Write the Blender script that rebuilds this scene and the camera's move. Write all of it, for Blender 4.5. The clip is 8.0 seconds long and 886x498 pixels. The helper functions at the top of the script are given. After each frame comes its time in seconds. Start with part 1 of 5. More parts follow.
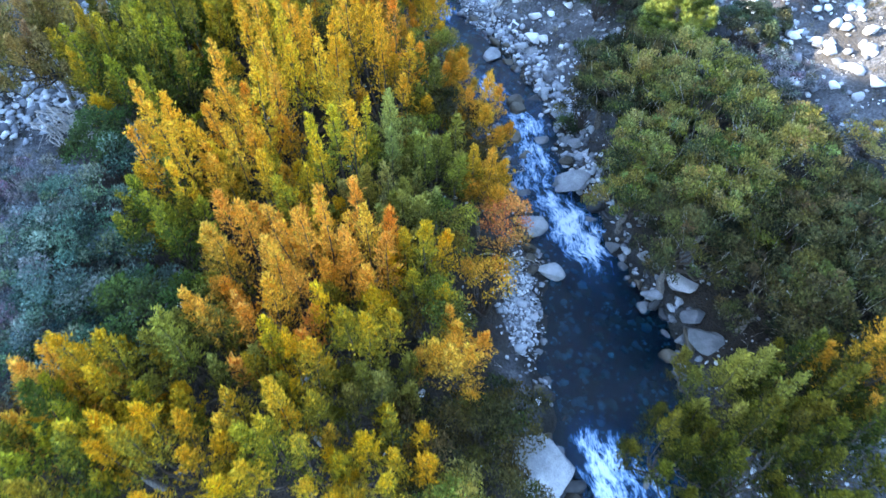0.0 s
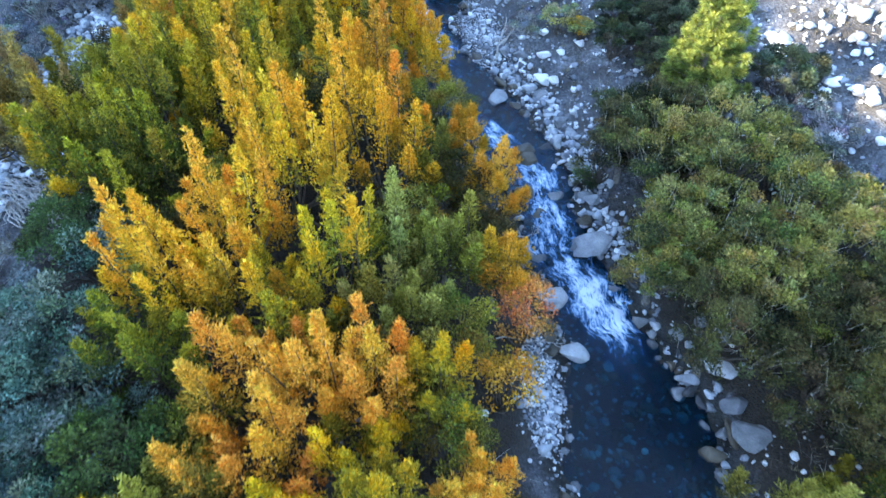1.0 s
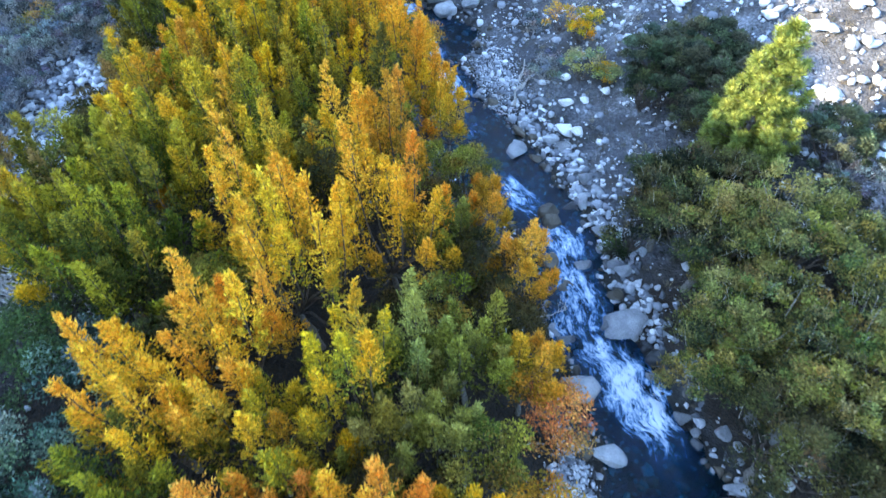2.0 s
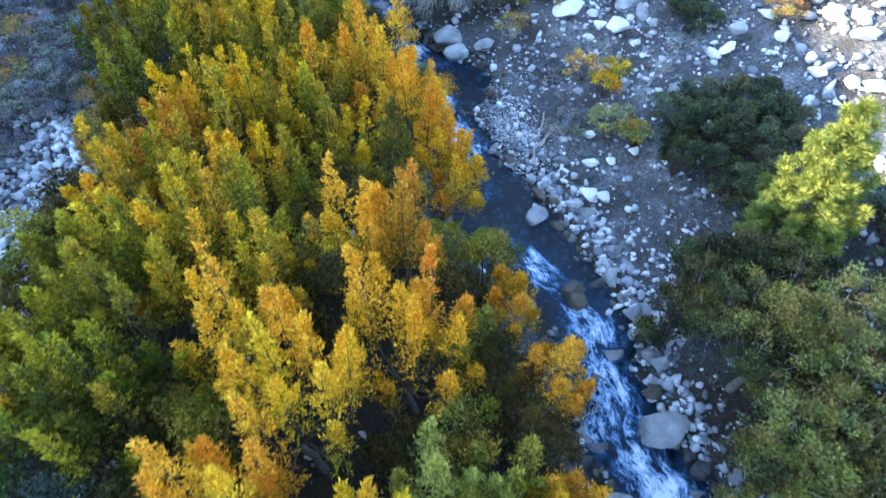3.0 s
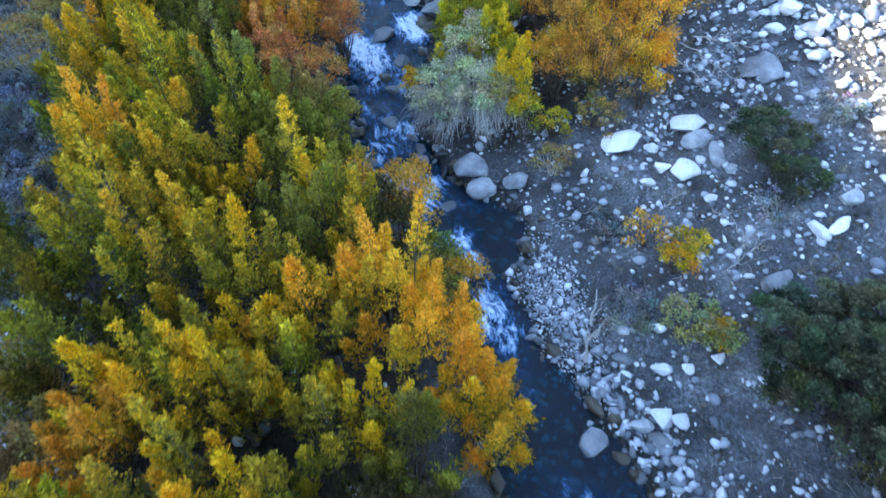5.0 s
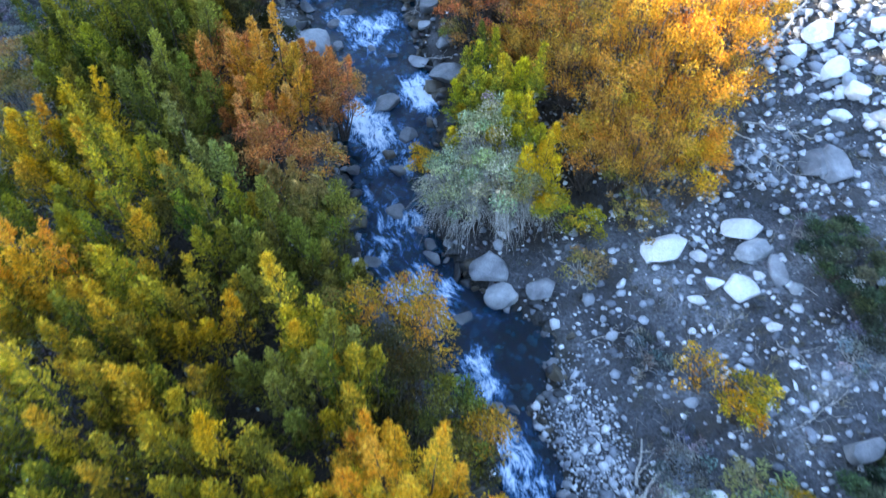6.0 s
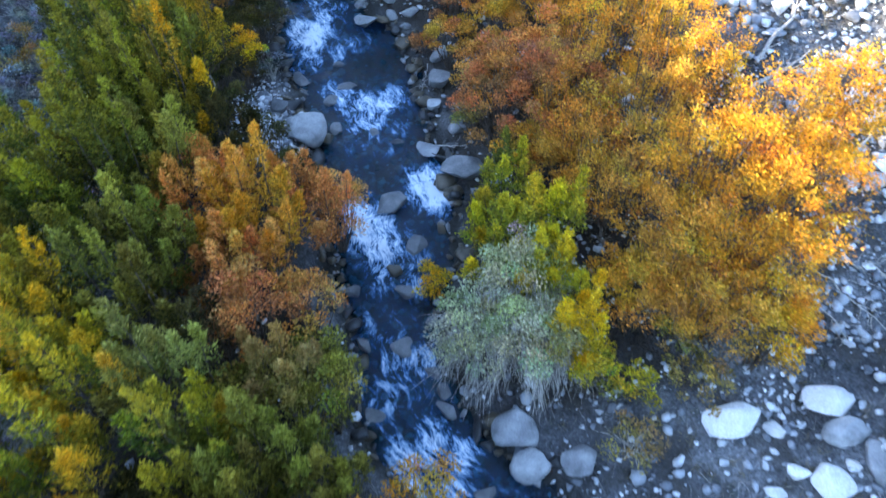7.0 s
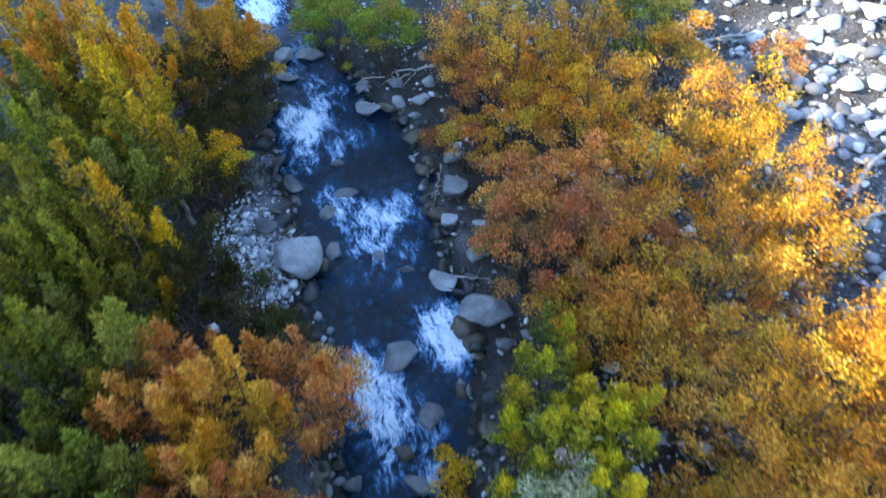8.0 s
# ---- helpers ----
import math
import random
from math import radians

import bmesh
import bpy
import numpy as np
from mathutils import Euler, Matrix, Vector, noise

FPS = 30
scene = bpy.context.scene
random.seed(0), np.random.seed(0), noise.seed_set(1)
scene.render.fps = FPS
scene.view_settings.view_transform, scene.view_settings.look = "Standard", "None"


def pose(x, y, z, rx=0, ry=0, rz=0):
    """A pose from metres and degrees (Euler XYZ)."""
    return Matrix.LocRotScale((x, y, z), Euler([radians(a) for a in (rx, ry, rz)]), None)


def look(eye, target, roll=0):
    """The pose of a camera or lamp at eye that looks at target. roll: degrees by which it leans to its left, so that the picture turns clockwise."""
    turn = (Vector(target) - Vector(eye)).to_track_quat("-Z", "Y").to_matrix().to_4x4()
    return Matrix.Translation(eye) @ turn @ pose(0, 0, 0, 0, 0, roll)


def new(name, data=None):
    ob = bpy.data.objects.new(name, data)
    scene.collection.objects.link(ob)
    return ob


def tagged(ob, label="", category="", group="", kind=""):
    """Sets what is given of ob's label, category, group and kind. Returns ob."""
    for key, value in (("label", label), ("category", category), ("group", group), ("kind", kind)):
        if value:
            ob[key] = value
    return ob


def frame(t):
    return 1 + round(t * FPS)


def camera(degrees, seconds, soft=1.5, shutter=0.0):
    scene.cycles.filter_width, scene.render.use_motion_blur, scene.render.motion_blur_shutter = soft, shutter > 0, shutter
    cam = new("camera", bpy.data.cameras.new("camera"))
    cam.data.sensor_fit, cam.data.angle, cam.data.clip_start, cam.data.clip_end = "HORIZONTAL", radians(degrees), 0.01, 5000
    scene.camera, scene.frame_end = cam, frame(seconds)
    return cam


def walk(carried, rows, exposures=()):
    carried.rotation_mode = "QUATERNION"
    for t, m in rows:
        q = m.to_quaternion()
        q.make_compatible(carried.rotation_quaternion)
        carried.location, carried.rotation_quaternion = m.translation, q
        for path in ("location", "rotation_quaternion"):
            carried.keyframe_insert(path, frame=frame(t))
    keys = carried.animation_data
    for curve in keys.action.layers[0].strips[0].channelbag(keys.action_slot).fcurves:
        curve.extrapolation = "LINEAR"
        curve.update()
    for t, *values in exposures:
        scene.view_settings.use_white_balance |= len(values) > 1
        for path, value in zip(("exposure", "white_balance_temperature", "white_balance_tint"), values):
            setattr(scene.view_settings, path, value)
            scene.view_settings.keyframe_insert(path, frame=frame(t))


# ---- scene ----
cam = camera(72.3, 8.0, 1.5, .33)
METRES, EYE, TILT, LEAN, TURN = 40.0, 20.0, -52.0, 0.0, 0.0
ROWS = [
    (0.0, 0.0, 0.0, 0.0, -0.0, 0.0, -0.0),
    (0.5, -0.0079, 0.0315, 0.0366, -0.34, 0.1, 0.42),
    (1.0, -0.0154, 0.0628, 0.0721, -0.72, 0.18, 0.89),
    (1.5, -0.023, 0.0926, 0.1087, -0.74, 0.22, 0.87),
    (3.0, -0.0424, 0.1826, 0.2241, -0.77, 0.47, 0.91),
    (3.5, -0.0475, 0.2158, 0.2683, -0.77, 0.54, 0.88),
    (4.0, -0.052, 0.2512, 0.3156, -0.74, 0.63, 0.89),
    (4.5, -0.0568, 0.2882, 0.3651, -0.78, 0.69, 0.85),
    (6.0, -0.0737, 0.4098, 0.5262, -0.99, 0.75, 0.77),
    (6.5, -0.0793, 0.4563, 0.5862, -1.03, 0.92, 0.7),
    (7.0, -0.0846, 0.5051, 0.6491, -1.03, 1.05, 0.65),
    (7.5, -0.0909, 0.5562, 0.7158, -1.05, 1.18, 0.6),
    (8.0, -0.0977, 0.6088, 0.7863, -1.05, 1.21, 0.5),
]
SKY, SUN = .15, 1.75
EXPOSURES = [(0.0, 3.57), (1.5, 3.6), (3.5, 3.3), (4.5, 3.18), (6.5, 3.18), (8.0, 2.93)]
walk(cam, [(t, pose(0, 0, EYE, TILT, LEAN, TURN) @ pose(METRES * x, METRES * y, METRES * z, 90 + pitch, roll, yaw)) for t, x, y, z, yaw, pitch, roll in ROWS],
     exposures=EXPOSURES)

# ---- world, sun and exposure ----
world = bpy.data.worlds.new("sky")
scene.world = world
world.use_nodes = True
sky = world.node_tree.nodes.new("ShaderNodeTexSky")
sky.sky_type, sky.sun_disc = "NISHITA", False
sky.sun_elevation, sky.sun_rotation, sky.ozone_density, sky.altitude, sky.air_density, sky.dust_density = radians(20), radians(-90), 1.5, 1800, 1.0, .6
backdrop = world.node_tree.nodes["Background"]
backdrop.inputs["Strength"].default_value = SKY
world.node_tree.links.new(sky.outputs["Color"], backdrop.inputs["Color"])
sun = new("sun", bpy.data.lights.new("sun", "SUN"))
sun.data.energy, sun.data.angle, sun.data.color = SUN, radians(.53), (1, .85, .63)
sun.matrix_world = look((-94, 0, 34.2), (0, 0, 0))


# ---- materials ----
class Nodes:
    """A node material under construction."""

    def __init__(self, name):
        self.material = bpy.data.materials.new(name)
        self.material.use_nodes = True
        self.tree = self.material.node_tree
        self.shader = self.tree.nodes["Principled BSDF"]
        self.out = self.tree.nodes["Material Output"]

    def add(self, kind, **values):
        node = self.tree.nodes.new(kind)
        for key, value in values.items():
            setattr(node, key, value)
        return node

    def link(self, a, b):
        self.tree.links.new(a, b)

    def place(self):
        geometry = self.add("ShaderNodeNewGeometry")
        return geometry.outputs["Position"]

    def noise(self, scale, detail=4, vector=None, rough=.55, twist=0.0):
        node = self.add("ShaderNodeTexNoise")
        node.inputs["Scale"].default_value, node.inputs["Detail"].default_value, node.inputs["Roughness"].default_value = scale, detail, rough
        node.inputs["Distortion"].default_value = twist
        self.link(vector or self.place(), node.inputs["Vector"])
        return node.outputs["Fac"]

    def ramp(self, fac, *stops):
        node = self.add("ShaderNodeValToRGB")
        while len(node.color_ramp.elements) < len(stops):
            node.color_ramp.elements.new(.5)
        for element, (at, colour) in zip(node.color_ramp.elements, stops):
            element.position, element.color = at, (*colour, 1) if len(colour) == 3 else (colour[0],) * 3 + (1,)
        self.link(fac, node.inputs["Fac"])
        return node.outputs["Color"]

    def mix(self, fac, a, b, blend="MIX"):
        node = self.add("ShaderNodeMix", data_type="RGBA", blend_type=blend)
        for socket, value in ((node.inputs[0], fac), (node.inputs[6], a), (node.inputs[7], b)):
            if isinstance(value, (int, float)):
                socket.default_value = value
            elif isinstance(value, tuple):
                socket.default_value = (*value, 1)
            else:
                self.link(value, socket)
        return node.outputs[2]

    def maths(self, operation, a, b=0.0, clamp=False):
        node = self.add("ShaderNodeMath", operation=operation, use_clamp=clamp)
        for socket, value in ((node.inputs[0], a), (node.inputs[1], b)):
            if isinstance(value, (int, float)):
                socket.default_value = value
            else:
                self.link(value, socket)
        return node.outputs[0]

    def bump(self, height, strength, distance):
        node = self.add("ShaderNodeBump")
        node.inputs["Strength"].default_value, node.inputs["Distance"].default_value = strength, distance
        self.link(height, node.inputs["Height"])
        self.link(node.outputs["Normal"], self.shader.inputs["Normal"])

    def done(self, colour=None, rough=.8):
        if isinstance(colour, tuple):
            self.shader.inputs["Base Color"].default_value = (*colour, 1)
        elif colour is not None:
            self.link(colour, self.shader.inputs["Base Color"])
        if isinstance(rough, float):
            self.shader.inputs["Roughness"].default_value = rough
        else:
            self.link(rough, self.shader.inputs["Roughness"])
        return self.material


def soil_material():
    n = Nodes("stony_soil")
    coarse = n.ramp(n.noise(.45, 5), (.3, (.042, .042, .044)), (.5, (.122, .126, .134)), (.7, (.275, .28, .29)))
    grit = n.ramp(n.noise(9, 6, rough=.7), (.35, (.35,)), (.5, (.9,)), (.68, (1.5,)))
    cell = n.add("ShaderNodeTexVoronoi", feature="F1")
    cell.inputs["Scale"].default_value = 13
    n.link(n.place(), cell.inputs["Vector"])
    pebble = n.ramp(cell.outputs["Distance"], (.1, (1.2,)), (.55, (.75,)))
    litter_and_shade = n.ramp(n.noise(1.1, 6), (.5, (0,)), (.62, (1,)))
    base = n.mix(1.0, n.mix(1.0, coarse, grit, "MULTIPLY"), pebble, "MULTIPLY")
    base = n.mix(n.maths("MULTIPLY", litter_and_shade, .7), base, (.062, .056, .048))
    flat = n.add("ShaderNodeAttribute", attribute_name="litter_and_shade")
    # dark leaf-litter colours that also paint the shade beneath the trees
    leafy_shade = n.ramp(n.noise(22, 4), (.35, (.012, .01, .008)), (.55, (.035, .026, .016)), (.7, (.085, .05, .02)))
    base = n.mix(n.maths("MULTIPLY", flat.outputs["Fac"], .93), base, leafy_shade)
    wet = n.add("ShaderNodeAttribute", attribute_name="wet")
    base = n.mix(wet.outputs["Fac"], base, n.mix(1.0, base, (.26, .25, .19), "MULTIPLY"))
    n.bump(n.maths("ADD", n.noise(14, 6), n.maths("MULTIPLY", cell.outputs["Distance"], -1.2)), .9, .05)
    return n.done(base, .9)


def rock_material(name, dark, mid, light, rough=.75):
    n = Nodes(name)
    info = n.add("ShaderNodeObjectInfo")
    shift = n.add("ShaderNodeVectorMath", operation="ADD")
    coords = n.add("ShaderNodeTexCoord")
    spread = n.add("ShaderNodeVectorMath", operation="SCALE")
    spread.inputs[0].default_value = (37, 51, 23)
    n.link(info.outputs["Random"], spread.inputs["Scale"])
    n.link(n.place(), shift.inputs[0])
    n.link(spread.outputs[0], shift.inputs[1])
    where = shift.outputs[0]
    patch = n.ramp(n.noise(1.6, 6, where, .62), (.3, dark), (.5, mid), (.72, light))
    grain = n.ramp(n.noise(26, 5, where, .7), (.3, (.62,)), (.52, (1,)), (.75, (1.3,)))
    lichen = n.ramp(n.noise(5, 7, where, .7), (.6, (0,)), (.72, (1,)))
    tone = n.ramp(info.outputs["Random"], (0, (.86,)), (1, (1.15,)))
    base = n.mix(1.0, n.mix(1.0, patch, grain, "MULTIPLY"), tone, "MULTIPLY")
    base = n.mix(n.maths("MULTIPLY", lichen, .25), base, (dark[0] * .6, dark[1] * .62, dark[2] * .5))
    n.bump(n.maths("ADD", n.noise(7, 8, where, .65), n.maths("MULTIPLY", n.noise(40, 4, where), .25)), .7, .06)
    return n.done(base, rough)


def cobble_material(name, single):
    n = Nodes(name)
    info = n.add("ShaderNodeObjectInfo" if single else "ShaderNodeNewGeometry")
    chance = info.outputs["Random" if single else "Random Per Island"]
    tone = n.ramp(chance, (0, (.125, .135, .15)), (.3, (.28, .295, .32)), (.55, (.46, .48, .505)), (.8, (.68, .69, .7)), (1, (.9, .9, .89)))
    grain = n.ramp(n.noise(30, 5), (.3, (.65,)), (.55, (1.05,)), (.8, (1.25,)))
    n.bump(n.noise(24, 5), .5, .03)
    return n.done(n.mix(1.0, tone, grain, "MULTIPLY"), .78)


def leaf_material(name, glow):
    n = Nodes(name)
    tint = n.add("ShaderNodeAttribute", attribute_name="leaf_tint")
    island = n.add("ShaderNodeNewGeometry")
    shade = n.ramp(island.outputs["Random Per Island"], (0, (.62,)), (.5, (1,)), (1, (1.4,)))
    base = n.mix(1.0, tint.outputs["Color"], shade, "MULTIPLY")
    n.done(base, .55)
    n.shader.inputs["Specular IOR Level"].default_value = .18
    thin = n.add("ShaderNodeBsdfTranslucent")
    n.link(base, thin.inputs["Color"])
    both = n.add("ShaderNodeMixShader")
    both.inputs[0].default_value = glow
    n.link(n.shader.outputs[0], both.inputs[1])
    n.link(thin.outputs[0], both.inputs[2])
    n.link(both.outputs[0], n.out.inputs["Surface"])
    return n.material


def bark_material(name, dark, light):
    n = Nodes(name)
    base = n.ramp(n.noise(18, 6), (.35, dark), (.65, light))
    n.bump(n.noise(45, 4), .6, .01)
    return n.done(base, .85)


def water_material():
    """Clear teal water over the bed, with white water where the surface tumbles."""
    n = Nodes("stream_water")
    uv = n.add("ShaderNodeUVMap", uv_map="flow")
    stretch = n.add("ShaderNodeMapping")
    stretch.inputs["Scale"].default_value = (.7, 1.6, 1)
    n.link(uv.outputs[0], stretch.inputs["Vector"])
    warp = n.add("ShaderNodeTexNoise")
    warp.inputs["Scale"].default_value, warp.inputs["Detail"].default_value = 1.3, 3
    n.link(stretch.outputs[0], warp.inputs["Vector"])
    bent = n.mix(.34, stretch.outputs[0], warp.outputs["Color"], "ADD")
    streak = n.noise(2.2, 6, bent, .6, .1)
    fine = n.noise(11, 6, bent, .72)

    def strands(scale):
        """Thin ridges that run with the flow."""
        away = n.maths("ABSOLUTE", n.maths("SUBTRACT", n.noise(scale, 4, bent, .55), .5))
        return n.maths("SUBTRACT", 1.0, n.maths("MULTIPLY", away, 7.0), True)

    tumble = n.add("ShaderNodeAttribute", attribute_name="tumble")
    rough_water = tumble.outputs["Fac"]
    ridge = n.maths("MAXIMUM", strands(1.9), n.maths("MULTIPLY", strands(4.2), .8))
    broken = n.maths("ADD", n.maths("MULTIPLY", n.maths("SUBTRACT", streak, .5), 2.0), n.maths("MULTIPLY", n.maths("SUBTRACT", fine, .5), 1.3))
    thread = n.maths("MULTIPLY", n.maths("MULTIPLY", n.maths("SUBTRACT", ridge, .35), .7), n.maths("MINIMUM", rough_water, 1.0))
    foam = n.maths("ADD", n.maths("ADD", n.maths("MULTIPLY", rough_water, .8), -.57), n.maths("ADD", broken, thread), True)
    ripple = n.maths("ADD", n.noise(3.2, 5, stretch.outputs[0]), n.maths("MULTIPLY", streak, n.maths("MULTIPLY", tumble.outputs["Fac"], 1.6)))
    n.bump(n.maths("ADD", ripple, n.maths("MULTIPLY", n.noise(9, 3, stretch.outputs[0]), .3)), .45, .1)
    n.shader.inputs["Base Color"].default_value = (.025, .24, .36, 1)
    n.shader.inputs["Transmission Weight"].default_value = 1
    n.shader.inputs["IOR"].default_value = 1.33
    n.shader.inputs["Specular IOR Level"].default_value = .2
    n.shader.inputs["Roughness"].default_value = .06
    white = n.add("ShaderNodeBsdfPrincipled")
    n.link(n.ramp(foam, (0, (.006, .046, .115)), (.2, (.035, .13, .27)), (.45, (.24, .37, .53)), (.85, (.8, .87, .93))), white.inputs["Base Color"])
    airy = n.maths("MULTIPLY", n.maths("SUBTRACT", n.maths("MULTIPLY", tumble.outputs["Fac"], 1.1), .2, True), n.maths("ADD", n.maths("MULTIPLY", streak, 1.6), -.25), True)
    # airy is aerated water; the streak term paints reflected sky blue, in pools too
    cover = n.maths("MAXIMUM", n.maths("MULTIPLY", foam, 2.5, True), n.maths("MINIMUM", n.maths("ADD", airy, n.maths("MULTIPLY", n.maths("SUBTRACT", streak, .36, True), n.maths("ADD", rough_water, .7))), .78))
    white.inputs["Roughness"].default_value = .6
    white.inputs["Specular IOR Level"].default_value = .2
    froth = n.add("ShaderNodeBump")
    froth.inputs["Strength"].default_value, froth.inputs["Distance"].default_value = .35, .1
    n.link(n.maths("ADD", streak, n.maths("MULTIPLY", fine, .4)), froth.inputs["Height"])
    n.link(froth.outputs[0], white.inputs["Normal"])
    both = n.add("ShaderNodeMixShader")
    n.link(cover, both.inputs[0])
    n.link(n.shader.outputs[0], both.inputs[1])
    n.link(white.outputs[0], both.inputs[2])
    n.link(both.outputs[0], n.out.inputs["Surface"])
    return n.material


SOIL = soil_material()
ROCK = {"white": rock_material("white_granite", (.68, .66, .63), (.84, .82, .79), (.92, .905, .88)),
        "pale": rock_material("pale_granite", (.2, .208, .21), (.4, .41, .415), (.56, .565, .56)),
        "grey": rock_material("grey_granite", (.16, .168, .175), (.3, .308, .318), (.45, .455, .46)),
        "slate": rock_material("dark_granite", (.1, .105, .11), (.18, .185, .19), (.3, .3, .3), .6),
        "wet": rock_material("black_wet_rock", (.018, .019, .02), (.04, .041, .042), (.09, .09, .09), .3),
        "brown": rock_material("wet_brown_rock", (.05, .042, .03), (.1, .082, .055), (.17, .14, .1), .35)}
COBBLE = cobble_material("mixed_cobbles", False)
COBBLE_ONE = cobble_material("loose_stone", True)
LEAF = leaf_material("autumn_leaves", .33)
NEEDLE = leaf_material("evergreen_needles", .12)
BARK = bark_material("grey_bark", (.1, .085, .07), (.3, .27, .23))
DEAD = bark_material("bleached_dead_wood", (.3, .27, .23), (.62, .58, .52))
TWIG = bark_material("brown_twigs", (.05, .04, .03), (.15, .115, .09))
WATER = water_material()


# ---- helpers for meshes ----
def fast_mesh(name, verts, faces, material, tint=None, flat=False):
    """A mesh from numpy arrays of corners and of equal-sided faces."""
    me = bpy.data.meshes.new(name)
    verts, faces = np.asarray(verts, np.float32), np.asarray(faces, np.int32)
    count, sides = faces.shape
    me.vertices.add(len(verts))
    me.vertices.foreach_set("co", verts.ravel())
    me.loops.add(count * sides)
    me.loops.foreach_set("vertex_index", faces.ravel())
    me.polygons.add(count)
    me.polygons.foreach_set("loop_start", np.arange(0, count * sides, sides, dtype=np.int32))
    me.update(calc_edges=True)
    if not flat:
        me.polygons.foreach_set("use_smooth", np.ones(count, bool))
    if tint is not None:
        layer = me.attributes.new("leaf_tint", "FLOAT_COLOR", "POINT")
        layer.data.foreach_set("color", np.asarray(tint, np.float32).ravel())
    me.materials.append(material)
    return me


def part(name, me, parent, label="", kind=""):
    ob = new(name, me)
    ob.parent = parent
    return tagged(ob, label, kind=kind)


def tubes(paths, sides=5):
    """Tapered tubes: each path is (points, radii). Returns corners and faces."""
    verts, faces, at = [], [], 0
    ring = np.arange(sides) * 2 * math.pi / sides
    for points, radii in paths:
        points = np.asarray(points, float)
        along = np.gradient(points, axis=0)
        along /= np.linalg.norm(along, axis=1, keepdims=True) + 1e-9
        side = np.cross(along, (.31, .77, .23))
        side /= np.linalg.norm(side, axis=1, keepdims=True) + 1e-9
        over = np.cross(along, side)
        r = np.asarray(radii, float)[:, None, None]
        rings = points[:, None] + r * (side[:, None] * np.cos(ring)[None, :, None] + over[:, None] * np.sin(ring)[None, :, None])
        verts.append(rings.reshape(-1, 3))
        for i in range(len(points) - 1):
            for k in range(sides):
                m = (k + 1) % sides
                faces.append((at + i * sides + k, at + i * sides + m, at + (i + 1) * sides + m, at + (i + 1) * sides + k))
        at += len(points) * sides
    return np.concatenate(verts), np.array(faces)


def bend(rng, a, b, steps, sag):
    """A wandering line from a to b."""
    s = np.linspace(0, 1, steps)[:, None]
    a, b = np.asarray(a, float), np.asarray(b, float)
    line = a + (b - a) * s
    line += rng.normal(0, sag, (steps, 3)) * np.sin(s * math.pi)
    return line


def leaf_cards(rng, at, way, length, width, colours):
    """One small blade for every place in at, pointing along way."""
    n = len(at)
    way = way / (np.linalg.norm(way, axis=1, keepdims=True) + 1e-9)
    up = rng.normal(0, .55, (n, 3)) + (0, 0, .9)
    side = np.cross(way, up)
    side /= np.linalg.norm(side, axis=1, keepdims=True) + 1e-9
    length = (length * rng.uniform(.7, 1.3, n))[:, None]
    width = (width * rng.uniform(.75, 1.25, n))[:, None]
    blade = np.stack([at - side * width * .5, at + side * width * .5, at + way * length], 1)
    faces = np.arange(n * 3).reshape(n, 3)
    tint = np.ones((n, 3, 4))
    tint[:, :, :3] = np.clip(colours, 0, .95)[:, None, :]
    return blade.reshape(-1, 3), faces, tint.reshape(-1, 4)


def rock_shape(seed, detail, cuts=12, rough=.055, near=.21, far=.37):
    """A weathered block: a ball cut by planes and roughened, about 1 wide. Returns corners and faces."""
    rng = np.random.default_rng(seed)
    bm = bmesh.new()
    bmesh.ops.create_icosphere(bm, subdivisions=detail, radius=.5)
    v = np.array([p.co[:] for p in bm.verts])
    f = np.array([[p.index for p in face.verts] for face in bm.faces])
    bm.free()
    for _ in range(cuts):
        d = rng.normal(0, 1, 3)
        d /= np.linalg.norm(d)
        h = rng.uniform(near, far)
        over = v @ d - h
        v = v - np.where(over > 0, over * .94, 0)[:, None] * d
    for size, amount in ((.35, rough), (.13, rough * .45)):
        push = np.array([noise.noise(Vector(p) / size + Vector((seed * 3.1, seed * 1.3, 0))) for p in v])
        v = v * (1 + push * amount * 1.6)[:, None]
    return v, f


# ---- the land and the water ----
def level(y):
    """Height of the stream's surface, which falls in steps towards the near end."""
    return np.interp(y, [-40, 0, 6, 9, 13, 18, 24, 30, 36, 40, 44, 48, 50.5, 52, 57, 59.5, 62, 66, 75, 110],
                     [-3.5, -1.2, -.95, -.35, -.25, 0, .25, .5, .75, 1.0, 1.5, 1.8, 2.1, 2.2, 2.45, 2.6, 3.2, 3.8, 4.4, 7])


def bank_right(y):
    return np.interp(y, [-40, -5, 6, 10, 12.5, 14, 16, 18.6, 21, 23.5, 25.3, 28, 30, 32, 35, 36.5, 37.6, 38.8, 39.8, 41.4, 44, 48.5, 52, 55, 58, 60.3, 62, 64, 66, 68.5, 75, 110],
                     [14, 9.8, 9.0, 8.8, 8.9, 7.9, 7.2, 6.4, 5.7, 5.6, 5.0, 3.9, 2.9, 1.5, .6, 1.2, 1.8, .3, -.8, -2.3, -3, -2.4, -2.8, -3.5, -4.2, -4.6, -6, -7.6, -8.6, -11, -14, -24]) + .16 * np.sin(y * 2.3) + .1 * np.sin(y * 5.1 + 1)


